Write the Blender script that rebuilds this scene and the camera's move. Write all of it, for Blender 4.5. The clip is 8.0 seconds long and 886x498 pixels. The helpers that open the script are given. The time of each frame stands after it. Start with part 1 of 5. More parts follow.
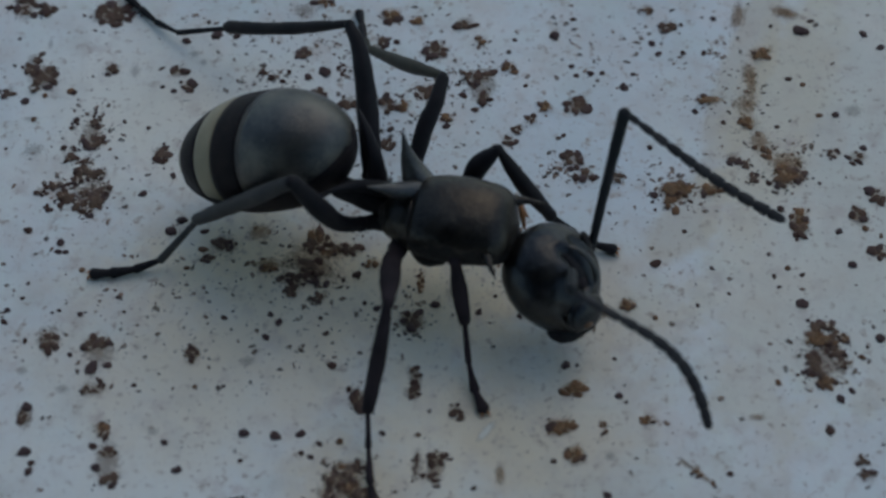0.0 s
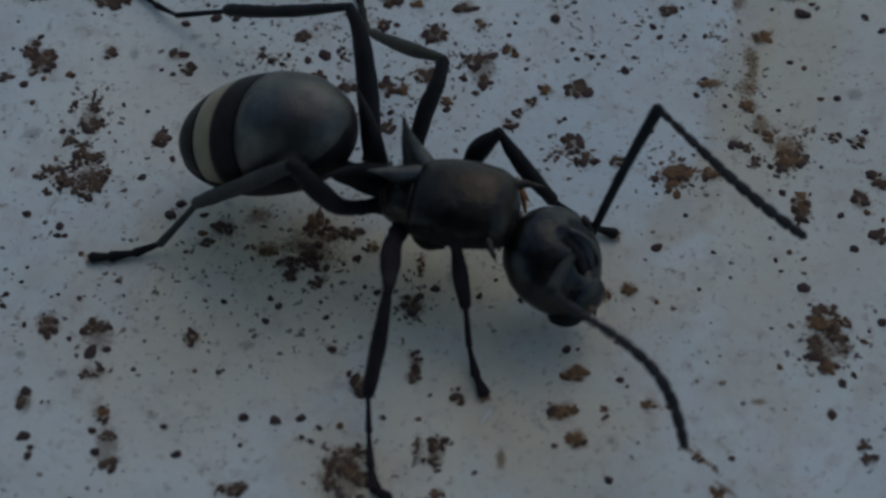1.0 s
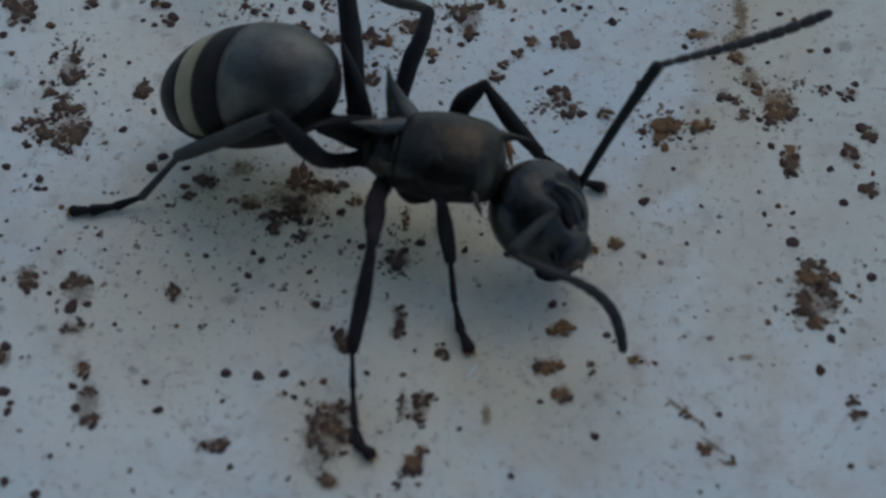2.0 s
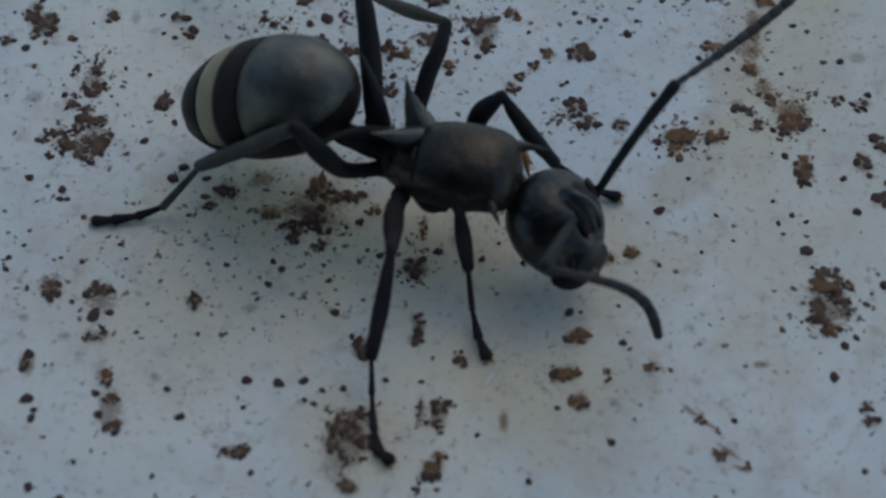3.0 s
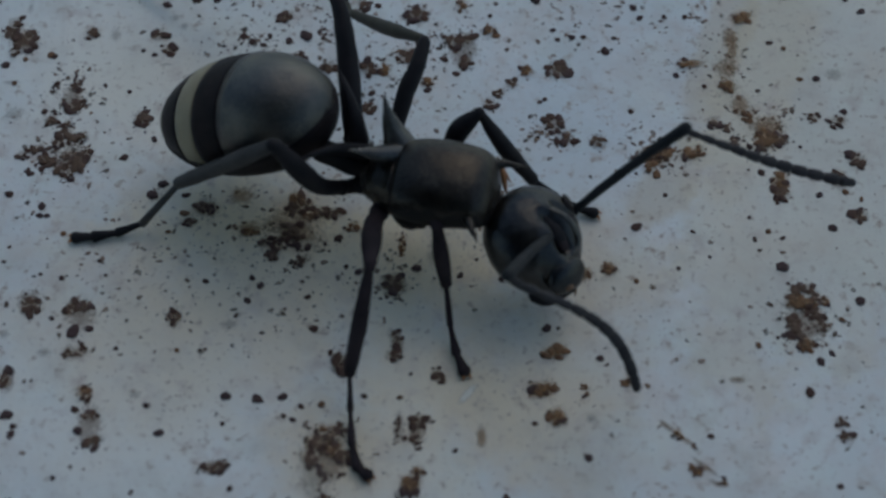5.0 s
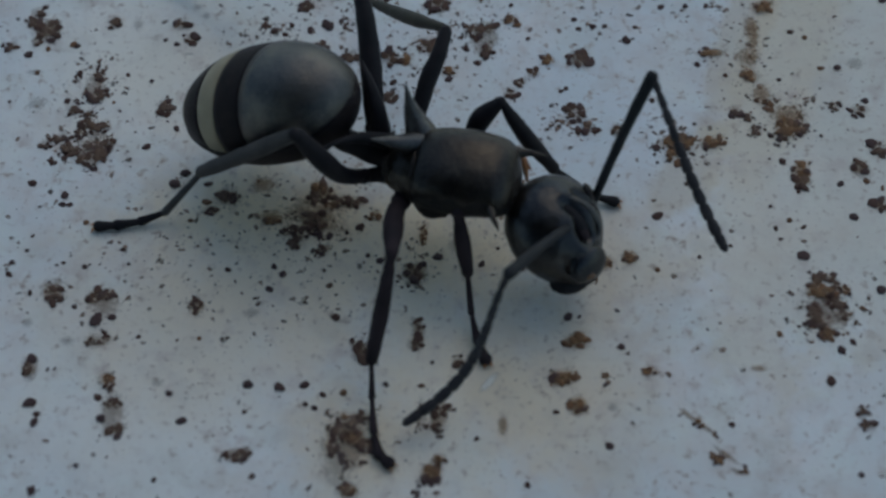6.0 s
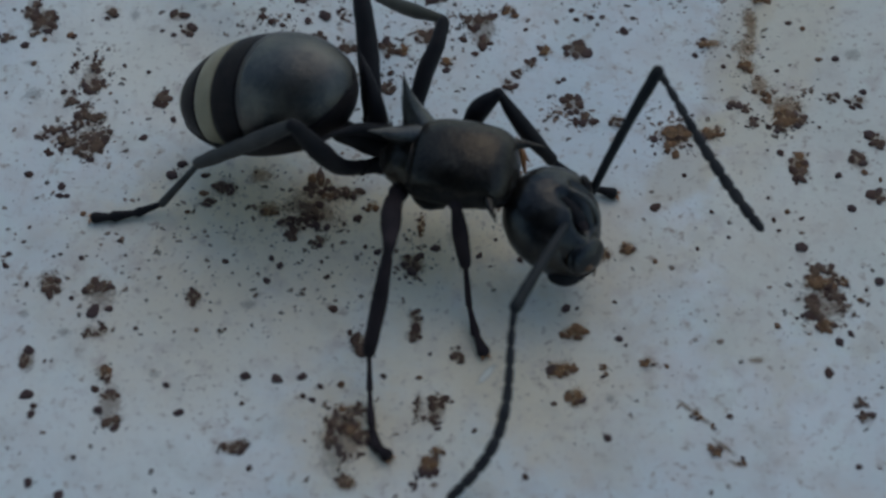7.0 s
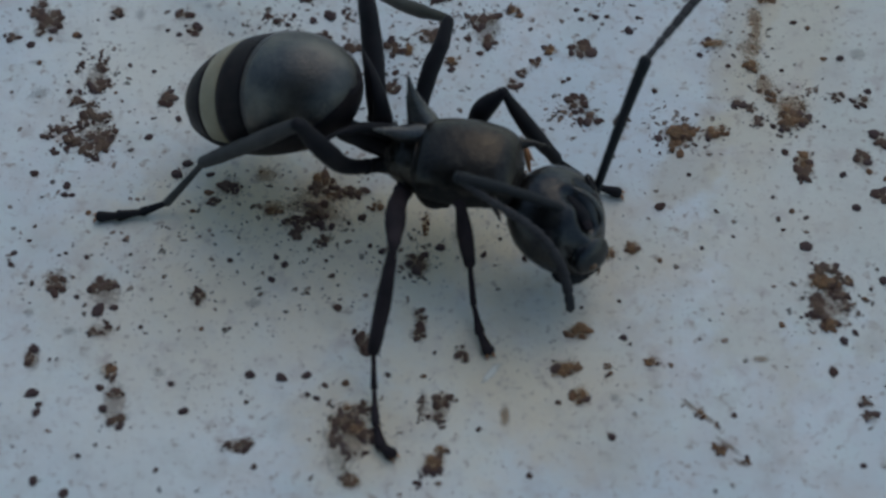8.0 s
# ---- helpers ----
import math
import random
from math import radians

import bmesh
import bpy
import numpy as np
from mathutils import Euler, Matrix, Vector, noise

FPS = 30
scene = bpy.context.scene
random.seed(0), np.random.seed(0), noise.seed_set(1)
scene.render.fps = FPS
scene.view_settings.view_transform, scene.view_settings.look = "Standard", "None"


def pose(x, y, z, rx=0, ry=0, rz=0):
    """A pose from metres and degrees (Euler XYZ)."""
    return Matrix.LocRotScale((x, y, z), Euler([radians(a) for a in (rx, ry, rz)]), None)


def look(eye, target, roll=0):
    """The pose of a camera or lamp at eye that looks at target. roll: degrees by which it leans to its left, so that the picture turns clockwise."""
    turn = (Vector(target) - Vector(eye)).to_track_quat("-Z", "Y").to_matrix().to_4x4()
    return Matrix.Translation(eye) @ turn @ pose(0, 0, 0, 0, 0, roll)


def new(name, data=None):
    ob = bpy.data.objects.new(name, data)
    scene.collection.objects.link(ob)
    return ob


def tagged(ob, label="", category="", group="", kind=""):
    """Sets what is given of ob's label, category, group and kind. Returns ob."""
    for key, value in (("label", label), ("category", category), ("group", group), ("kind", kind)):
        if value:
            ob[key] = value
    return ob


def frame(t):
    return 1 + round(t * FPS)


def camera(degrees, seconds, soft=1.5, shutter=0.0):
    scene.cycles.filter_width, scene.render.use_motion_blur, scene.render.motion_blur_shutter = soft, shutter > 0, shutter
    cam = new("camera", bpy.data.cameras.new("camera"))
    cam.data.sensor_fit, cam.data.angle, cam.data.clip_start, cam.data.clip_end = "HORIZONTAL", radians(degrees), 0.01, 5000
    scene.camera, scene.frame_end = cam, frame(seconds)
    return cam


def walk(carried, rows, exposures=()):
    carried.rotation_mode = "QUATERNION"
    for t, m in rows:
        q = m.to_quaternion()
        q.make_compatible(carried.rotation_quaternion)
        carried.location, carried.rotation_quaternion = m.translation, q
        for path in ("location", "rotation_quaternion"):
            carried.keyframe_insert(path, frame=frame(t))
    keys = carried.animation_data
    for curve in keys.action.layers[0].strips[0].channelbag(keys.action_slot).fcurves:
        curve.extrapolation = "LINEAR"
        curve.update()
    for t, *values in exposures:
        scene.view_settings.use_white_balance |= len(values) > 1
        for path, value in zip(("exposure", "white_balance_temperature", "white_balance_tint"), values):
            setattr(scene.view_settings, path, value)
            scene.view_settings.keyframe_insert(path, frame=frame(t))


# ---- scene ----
MM = 0.001          # the tables below are in millimetres
cam = camera(24, 8.0, soft=2.7, shutter=0.45)
cam.data.dof.use_dof, cam.data.dof.focus_distance, cam.data.dof.aperture_fstop = True, 0.0408, 130
walk(cam, [
    (0.0, pose(0.000000, -0.022900, 0.032800, 34.922, -0.000, 0.000)),
    (0.5, pose(-0.000023, -0.022931, 0.032894, 34.887, 0.075, 0.067)),
    (1.0, pose(-0.000069, -0.022835, 0.032676, 34.503, -0.088, -0.024)),
    (1.5, pose(0.000025, -0.022689, 0.032467, 33.722, -0.085, -0.013)),
    (1.7, pose(-0.000021, -0.022495, 0.032293, 33.157, -0.452, -0.195)),
    (2.8, pose(0.000009, -0.022898, 0.032531, 33.530, -0.095, -0.099)),
    (3.0, pose(-0.000145, -0.022978, 0.032582, 33.739, -0.104, -0.066)),
    (3.5, pose(-0.000114, -0.023030, 0.032788, 33.880, 0.360, 0.346)),
    (4.0, pose(0.000011, -0.023143, 0.032728, 34.333, 0.068, 0.212)),
    (4.5, pose(0.000043, -0.023085, 0.032753, 34.256, -0.233, -0.208)),
    (4.7, pose(-0.000036, -0.022983, 0.032737, 34.100, -0.572, -0.445)),
    (5.8, pose(-0.000010, -0.023212, 0.032959, 34.072, 0.149, 0.140)),
    (6.0, pose(-0.000059, -0.023101, 0.032844, 33.815, 0.013, -0.030)),
    (6.5, pose(-0.000053, -0.023093, 0.032864, 33.763, -0.058, -0.079)),
    (7.0, pose(-0.000124, -0.023021, 0.032833, 33.493, -0.134, -0.098)),
    (7.5, pose(0.000063, -0.022968, 0.032804, 33.348, 0.020, -0.040)),
    (8.0, pose(-0.000042, -0.023102, 0.032824, 33.573, 0.063, 0.049)),
], exposures=[(0.0, -0.25, 6600, 0), (0.5, -0.46, 6600, 0), (1.0, -0.83, 6600, 0), (1.5, -0.59, 6600, 0), (3.0, -0.25, 6600, 0), (3.5, -0.31, 6600, 0), (4.0, -0.49, 6600, 0), (4.5, -0.46, 6600, 0), (6.0, -0.27, 6600, 0), (6.5, -0.40, 6600, 0), (7.0, -0.19, 6600, 0), (7.5, -0.28, 6600, 0), (8.0, -0.06, 6600, 0)])

# ---------------------------------------------------------------- world and sun
world = bpy.data.worlds.new("sky")
scene.world = world
world.use_nodes = True
wn, wl = world.node_tree.nodes, world.node_tree.links
sky = wn.new("ShaderNodeTexSky")
sky.sky_type = "NISHITA"
sky.sun_disc = False
sky.dust_density, sky.ozone_density = 1.0, 0.9
SUN_TURN, SUN_HIGH = radians(28), radians(53)
sky.sun_elevation, sky.sun_rotation = SUN_HIGH, SUN_TURN
wl.new(sky.outputs["Color"], wn["Background"].inputs["Color"])
wn["Background"].inputs["Strength"].default_value = 0.150
sun_data = bpy.data.lights.new("sun", "SUN")
sun_data.energy, sun_data.angle, sun_data.color = 0.16, radians(42), (1.0, 0.79, 0.64)
sun = new("sun", sun_data)
sun.matrix_world = look((0.3 * math.sin(SUN_TURN) * math.cos(SUN_HIGH), 0.3 * math.cos(SUN_TURN) * math.cos(SUN_HIGH), 0.3 * math.sin(SUN_HIGH)), (0, 0, 0))


# ---------------------------------------------------------------- materials
def material(name):
    m = bpy.data.materials.new(name)
    m.use_nodes = True
    return m, m.node_tree.nodes, m.node_tree.links, m.node_tree.nodes["Principled BSDF"]


def noise_node(nodes, links, coords, size, detail=4.0, rough=0.55):
    n = nodes.new("ShaderNodeTexNoise")
    n.inputs["Scale"].default_value = 1 / (size * MM)
    n.inputs["Detail"].default_value = detail
    n.inputs["Roughness"].default_value = rough
    links.new(coords, n.inputs["Vector"])
    return n.outputs["Fac"]


def ramp(nodes, links, fac, stops):
    r = nodes.new("ShaderNodeValToRGB")
    while len(r.color_ramp.elements) < len(stops):
        r.color_ramp.elements.new(0.5)
    for e, (p, c) in zip(r.color_ramp.elements, stops):
        e.position, e.color = p, (*c, 1) if len(c) == 3 else c
    links.new(fac, r.inputs["Fac"])
    return r.outputs["Color"]


def blend(nodes, links, fac, a, b, kind="MIX"):
    m = nodes.new("ShaderNodeMix")
    m.data_type, m.blend_type = "RGBA", kind
    for sock, v in ((m.inputs["Factor"], fac), (m.inputs["A"], a), (m.inputs["B"], b)):
        if isinstance(v, (int, float)):
            sock.default_value = v
        elif isinstance(v, tuple):
            sock.default_value = (*v, 1)
        else:
            links.new(v, sock)
    return m.outputs["Result"]


def bump(nodes, links, bsdf, height, strength, dist):
    b = nodes.new("ShaderNodeBump")
    b.inputs["Strength"].default_value, b.inputs["Distance"].default_value = strength, dist * MM
    links.new(height, b.inputs["Height"])
    links.new(b.outputs["Normal"], bsdf.inputs["Normal"])


def coords_of(nodes, kind="Object"):
    return nodes.new("ShaderNodeTexCoord").outputs[kind]


TAN, DUN, STRAW, CREAM, CHALK, OCHRE, SLATE_SHADE = (0.66, 0.54, 0.36), (0.54, 0.43, 0.27), (0.67, 0.61, 0.46), (0.84, 0.77, 0.62), (0.86, 0.86, 0.80), (0.82, 0.68, 0.45), (0.60, 0.68, 0.73)
STAINS_AND_SHADING = [
    # ochre rows: yellow stain under the ant, its colour also warming the shadow
    (-1.53, -1.29, 4.68, 2.56, 0, OCHRE, 0.72, 0.9),
    # tan stain by the head that also paints in some shade
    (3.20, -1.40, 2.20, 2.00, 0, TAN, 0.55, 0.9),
    # next three rows: cream paint tone, also painted light lifting the ant's shadow
    (-4.20, -0.90, 3.60, 2.60, 0, CREAM, 0.75, 1.0),
    (0.30, -4.00, 3.80, 2.80, 0, CREAM, 0.95, 1.0),
    (-3.80, -3.20, 3.20, 2.40, 0, CREAM, 0.65, 1.0),
    # next two rows: paler colour painted in to offset the ant's shadow
    (-5.60, -4.60, 4.60, 3.20, 0, CHALK, 0.75, 1.0),
    (-0.60, -5.60, 3.40, 1.90, 0, CREAM, 0.55, 1.0),
    (-7.00, 4.00, 2.60, 4.00, 0, CHALK, 0.60, 1.0),
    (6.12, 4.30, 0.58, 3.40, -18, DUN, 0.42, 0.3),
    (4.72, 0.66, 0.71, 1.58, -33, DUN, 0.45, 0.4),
    (6.74, 3.30, 1.25, 4.30, -20, TAN, 0.42, 0.5),
    (2.01, -3.74, 3.28, 2.96, 0, TAN, 0.40, 0.9),
    (-5.06, -2.54, 4.39, 3.76, 0, TAN, 0.5, 1.0),
    (-3.62, -0.12, 2.82, 1.43, 0, OCHRE, 0.8, 0.8),
    (-1.64, -5.36, 1.60, 1.68, 0, TAN, 0.6, 0.8),
    (0.39, -0.64, 2.36, 1.68, 0, OCHRE, 0.55, 0.8),
    (-5.20, 3.20, 4.40, 3.80, 0, CREAM, 0.50, 1.0),
    # bluish film that also puts shade into overly bright ground
    (2.80, 2.40, 3.20, 3.40, 0, SLATE_SHADE, 0.50, 1.0),
    (8.42, 2.58, 3.00, 8.00, -22, STRAW, 0.42, 0.25),
    (2.20, -4.33, 2.54, 2.44, 0, TAN, 0.2, 0.55),
]


def paint_material():
    m, n, l, p = material("weathered_white_paint")
    co = coords_of(n)
    base = ramp(n, l, noise_node(n, l, co, 4.0, 5), [(0.34, (0.62, 0.69, 0.715)), (0.5, (0.74, 0.775, 0.765)), (0.68, (0.86, 0.83, 0.765))])
    tinge = ramp(n, l, noise_node(n, l, co, 1.1, 4, 0.6), [(0.36, (0.70, 0.76, 0.72)), (0.52, (0.76, 0.78, 0.785)), (0.66, (0.80, 0.74, 0.72))])
    base = blend(n, l, 0.45, base, tinge)
    film = ramp(n, l, noise_node(n, l, co, 2.2, 6, 0.6), [(0.45, (0, 0, 0)), (0.72, (0.42, 0.42, 0.42))])
    base = blend(n, l, film, base, (0.52, 0.48, 0.41))
    # broad dried water marks and painted light and shade: place, half sizes (mm), turn, tint, strength and how soft the
    # edge is
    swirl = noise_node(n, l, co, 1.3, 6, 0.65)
    for x, y, rx, ry, turn, tint, strength, soft in STAINS_AND_SHADING:
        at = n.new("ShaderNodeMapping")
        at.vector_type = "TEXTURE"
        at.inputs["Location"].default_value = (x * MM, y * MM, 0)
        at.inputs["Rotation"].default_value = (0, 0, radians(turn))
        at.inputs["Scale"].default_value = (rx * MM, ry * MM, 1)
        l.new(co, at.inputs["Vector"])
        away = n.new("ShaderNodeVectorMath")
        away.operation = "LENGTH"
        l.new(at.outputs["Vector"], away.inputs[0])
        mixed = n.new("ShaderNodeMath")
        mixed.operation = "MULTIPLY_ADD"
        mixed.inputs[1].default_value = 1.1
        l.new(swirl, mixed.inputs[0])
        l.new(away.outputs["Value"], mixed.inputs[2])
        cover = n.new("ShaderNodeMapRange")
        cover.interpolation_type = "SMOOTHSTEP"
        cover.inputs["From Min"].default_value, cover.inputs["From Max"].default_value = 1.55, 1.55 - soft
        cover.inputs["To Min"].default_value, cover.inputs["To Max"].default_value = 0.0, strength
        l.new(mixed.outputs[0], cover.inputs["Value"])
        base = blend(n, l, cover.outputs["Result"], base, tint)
    # scattered fine brown flecks, thicker in some places than in others
    where = ramp(n, l, noise_node(n, l, co, 1.6, 3, 0.6), [(0.38, (0.25, 0.25, 0.25)), (0.62, (1, 1, 1))])
    for size, lo, hi, tone in ((0.20, 0.58, 0.68, (0.32, 0.23, 0.17)), (0.40, 0.59, 0.74, (0.42, 0.34, 0.27)), (0.10, 0.61, 0.70, (0.24, 0.17, 0.13)), (0.60, 0.54, 0.70, (0.52, 0.44, 0.40)), (0.9, 0.50, 0.75, (0.54, 0.51, 0.45))):
        fleck = ramp(n, l, noise_node(n, l, co, size, 3, 0.6), [(lo, (0, 0, 0)), (hi, (0.6, 0.6, 0.6))])
        base = blend(n, l, blend(n, l, 1.0, fleck, where, "MULTIPLY"), base, tone)
    l.new(base, p.inputs["Base Color"])
    p.inputs["Roughness"].default_value = 0.5
    p.inputs["Specular IOR Level"].default_value = 0.35
    bump(n, l, p, noise_node(n, l, co, 0.5, 6, 0.65), 0.35, 0.05)
    return m


def soil_material(name, dark, light, rough=0.9):
    m, n, l, p = material(name)
    co = coords_of(n)
    info = n.new("ShaderNodeObjectInfo")
    geo = n.new("ShaderNodeNewGeometry")
    a = blend(n, l, 0.6, blend(n, l, info.outputs["Random"], dark, light), blend(n, l, geo.outputs["Random Per Island"], dark, light))
    grain = noise_node(n, l, coords_of(n, "Generated"), 400, 4)
    a = blend(n, l, ramp(n, l, grain, [(0.35, (0, 0, 0)), (0.7, (0.5, 0.5, 0.5))]), a, tuple(c * 1.2 for c in light))
    l.new(a, p.inputs["Base Color"])
    p.inputs["Roughness"].default_value = rough
    p.inputs["Specular IOR Level"].default_value = 0.2
    return m


def dust_material(name, dark, light):
    """Flat specks of dried dust, worn thin in places."""
    m, n, l, p = material(name)
    co = coords_of(n)
    geo = n.new("ShaderNodeNewGeometry")
    a = blend(n, l, geo.outputs["Random Per Island"], dark, light)
    l.new(a, p.inputs["Base Color"])
    worn = ramp(n, l, noise_node(n, l, co, 0.06, 3, 0.6), [(0.30, (0.30, 0.30, 0.30)), (0.60, (0.85, 0.85, 0.85))])
    l.new(worn, p.inputs["Alpha"])
    p.inputs["Roughness"].default_value = 0.85
    p.inputs["Specular IOR Level"].default_value = 0.2
    return m


def stain_material(name, color, density, edge=0.5):
    """A dried film: it thins out unevenly towards its edge and shows the paint through it."""
    m, n, l, p = material(name)
    co = coords_of(n)
    info = n.new("ShaderNodeObjectInfo")
    shift = n.new("ShaderNodeVectorMath")
    shift.operation = "ADD"
    l.new(co, shift.inputs[0])
    far = n.new("ShaderNodeMath")
    far.operation = "MULTIPLY"
    far.inputs[1].default_value = 50
    l.new(info.outputs["Random"], far.inputs[0])
    l.new(far.outputs[0], shift.inputs[1])
    tex = n.new("ShaderNodeTexNoise")
    tex.inputs["Scale"].default_value, tex.inputs["Detail"].default_value, tex.inputs["Roughness"].default_value = 5.5, 6, 0.78
    l.new(shift.outputs[0], tex.inputs["Vector"])
    length = n.new("ShaderNodeVectorMath")
    length.operation = "LENGTH"
    l.new(co, length.inputs[0])
    total = n.new("ShaderNodeMath")
    total.operation = "MULTIPLY_ADD"
    total.inputs[1].default_value = 2.6
    l.new(tex.outputs["Fac"], total.inputs[0])
    l.new(length.outputs["Value"], total.inputs[2])
    cover = n.new("ShaderNodeMapRange")
    cover.interpolation_type = "SMOOTHSTEP"
    cover.inputs["From Min"].default_value, cover.inputs["From Max"].default_value = 2.08, 2.08 - edge
    cover.inputs["To Min"].default_value, cover.inputs["To Max"].default_value = 0.0, density
    l.new(total.outputs[0], cover.inputs["Value"])
    l.new(cover.outputs["Result"], p.inputs["Alpha"])
    l.new(blend(n, l, tex.outputs["Fac"], color, tuple(c * 0.6 for c in color)), p.inputs["Base Color"])
    p.inputs["Roughness"].default_value = 0.7
    p.inputs["Specular IOR Level"].default_value = 0.25
    return m


def chitin(name, dark, light, rough, sheen=0.0, spec=0.5, hair=0.02, relief=0.3, metal=0.0):
    m, n, l, p = material(name)
    co = coords_of(n)
    broad = noise_node(n, l, co, 0.5, 4)
    fine = noise_node(n, l, co, hair, 3, 0.7)
    a = blend(n, l, ramp(n, l, broad, [(0.35, (0, 0, 0)), (0.65, (1, 1, 1))]), dark, light)
    a = blend(n, l, ramp(n, l, fine, [(0.4, (0, 0, 0)), (0.75, (0.5, 0.5, 0.5))]), a, tuple(c * 1.5 for c in light))
    l.new(a, p.inputs["Base Color"])
    p.inputs["Roughness"].default_value = rough
    p.inputs["Specular IOR Level"].default_value = spec
    p.inputs["Metallic"].default_value = metal
    p.inputs["Sheen Weight"].default_value = sheen
    p.inputs["Sheen Roughness"].default_value = 0.45
    lumps = noise_node(n, l, co, 0.16, 3, 0.6)
    bump(n, l, p, blend(n, l, 0.45, fine, lumps), relief, 0.02)
    return m


PAINT = paint_material()
# for the unseen boards added to block light
BOARD = chitin("dark_blocker", (0.03, 0.025, 0.02), (0.06, 0.045, 0.035), 0.8, 0.0, 0.2, 8.0)
SOIL = soil_material("dark_soil", (0.028, 0.022, 0.027), (0.095, 0.062, 0.058))
BROWN = soil_material("brown_soil", (0.026, 0.018, 0.018), (0.095, 0.057, 0.047))
RUST = soil_material("rusty_soil", (0.052, 0.031, 0.023), (0.20, 0.113, 0.066))
DUST = dust_material("brown_dust", (0.07, 0.045, 0.04), (0.36, 0.25, 0.19))
STAIN_BROWN = stain_material("brown_stain", (0.31, 0.205, 0.135), 0.42, 0.45)
STAIN_RUST = stain_material("rust_stain", (0.34, 0.19, 0.09), 0.55, 0.5)
SCRATCH = stain_material("bare_scratch", (0.93, 0.90, 0.80), 1.0, 0.25)
STAIN_GREY = stain_material("grey_stain", (0.26, 0.22, 0.19), 0.30, 0.5)
CHITIN = chitin("black_chitin", (0.012, 0.0125, 0.015), (0.022, 0.020, 0.022), 0.5, 0.0, 0.10)
SATIN = chitin("grey_downy_chitin", (0.050, 0.053, 0.059), (0.128, 0.119, 0.104), 0.31, 0.0, 0.4, hair=0.04, relief=1.0, metal=0.88)
FACE = chitin("dark_grey_downy_chitin", (0.025, 0.028, 0.033), (0.064, 0.061, 0.057), 0.31, 0.0, 0.3, hair=0.04, metal=0.9)
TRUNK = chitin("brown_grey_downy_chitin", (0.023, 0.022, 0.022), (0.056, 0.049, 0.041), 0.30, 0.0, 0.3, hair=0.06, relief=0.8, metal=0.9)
PALE = chitin("pale_downy_band", (0.22, 0.185, 0.115), (0.31, 0.265, 0.17), 0.5, 0.1, 0.4)
BAND = chitin("glossy_black_band", (0.009, 0.009, 0.011), (0.024, 0.018, 0.018), 0.45, 0.0, 0.08, hair=0.05, relief=0.6)
LEG_BROWN = chitin("dark_brown_leg", (0.017, 0.014, 0.016), (0.036, 0.027, 0.030), 0.7, 0.0, 0.10)
GREY_LEG = chitin("grey_downy_leg", (0.028, 0.027, 0.028), (0.055, 0.052, 0.050), 0.6, 0.0, 0.3)
DOWN = chitin("downy_antenna", (0.024, 0.023, 0.026), (0.050, 0.047, 0.049), 0.65, 0.0, 0.2)
SCAPE_GREY = chitin("grey_downy_scape", (0.010, 0.012, 0.014), (0.022, 0.023, 0.025), 0.6, 0.0, 0.2)
OLIVE_LEG = chitin("olive_leg", (0.020, 0.018, 0.012), (0.036, 0.032, 0.020), 0.55, 0.0, 0.3)
EYE_MAT = chitin("eye_shell", (0.008, 0.007, 0.008), (0.014, 0.010, 0.010), 0.45, 0.0, 0.3)
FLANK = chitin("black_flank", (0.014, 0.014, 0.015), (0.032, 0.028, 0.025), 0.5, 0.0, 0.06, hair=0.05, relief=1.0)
HORN = chitin("brown_horn", (0.10, 0.055, 0.03), (0.17, 0.10, 0.055), 0.5, 0.0, 0.4)
AMBER = chitin("amber_chitin", (0.30, 0.12, 0.04), (0.45, 0.20, 0.08), 0.4, 0.0, 0.5)


# ---------------------------------------------------------------- shapes
def mesh_of(name, bm, mat):
    me = bpy.data.meshes.new(name)
    bm.to_mesh(me)
    bm.free()
    me.shade_smooth()
    me.materials.append(mat)
    return me


def part(name, bm, mat, parent, label=""):
    ob = new(name, mesh_of(name, bm, mat))
    ob.parent = parent
    return tagged(ob, label) if label else ob


def mm(p):
    return Vector(p) * MM


def skin(bm, rings):
    """Joins rings of points (in metres) into a closed skin."""
    rows = [[bm.verts.new(c) for c in ring] for ring in rings]
    k = len(rows[0])
    for a, b in zip(rows, rows[1:]):
        for i in range(k):
            bm.faces.new((a[i], a[(i + 1) % k], b[(i + 1) % k], b[i]))
    bm.faces.new(rows[0][::-1])
    bm.faces.new(rows[-1])
    bmesh.ops.recalc_face_normals(bm, faces=bm.faces)
    return bm


def smooth_line(points, steps):
    """Catmull-Rom through rows of numbers."""
    pts = [np.array(p, float) for p in points]
    pts = [2 * pts[0] - pts[1], *pts, 2 * pts[-1] - pts[-2]]
    out = []
    for i in range(1, len(pts) - 2):
        a, b, c, d = pts[i - 1:i + 3]
        for s in range(steps):
            t = s / steps
            out.append(0.5 * (2 * b + (c - a) * t + (2 * a - 5 * b + 4 * c - d) * t * t + (3 * b - a - 3 * c + d) * t ** 3))
    out.append(pts[-2])
    return out


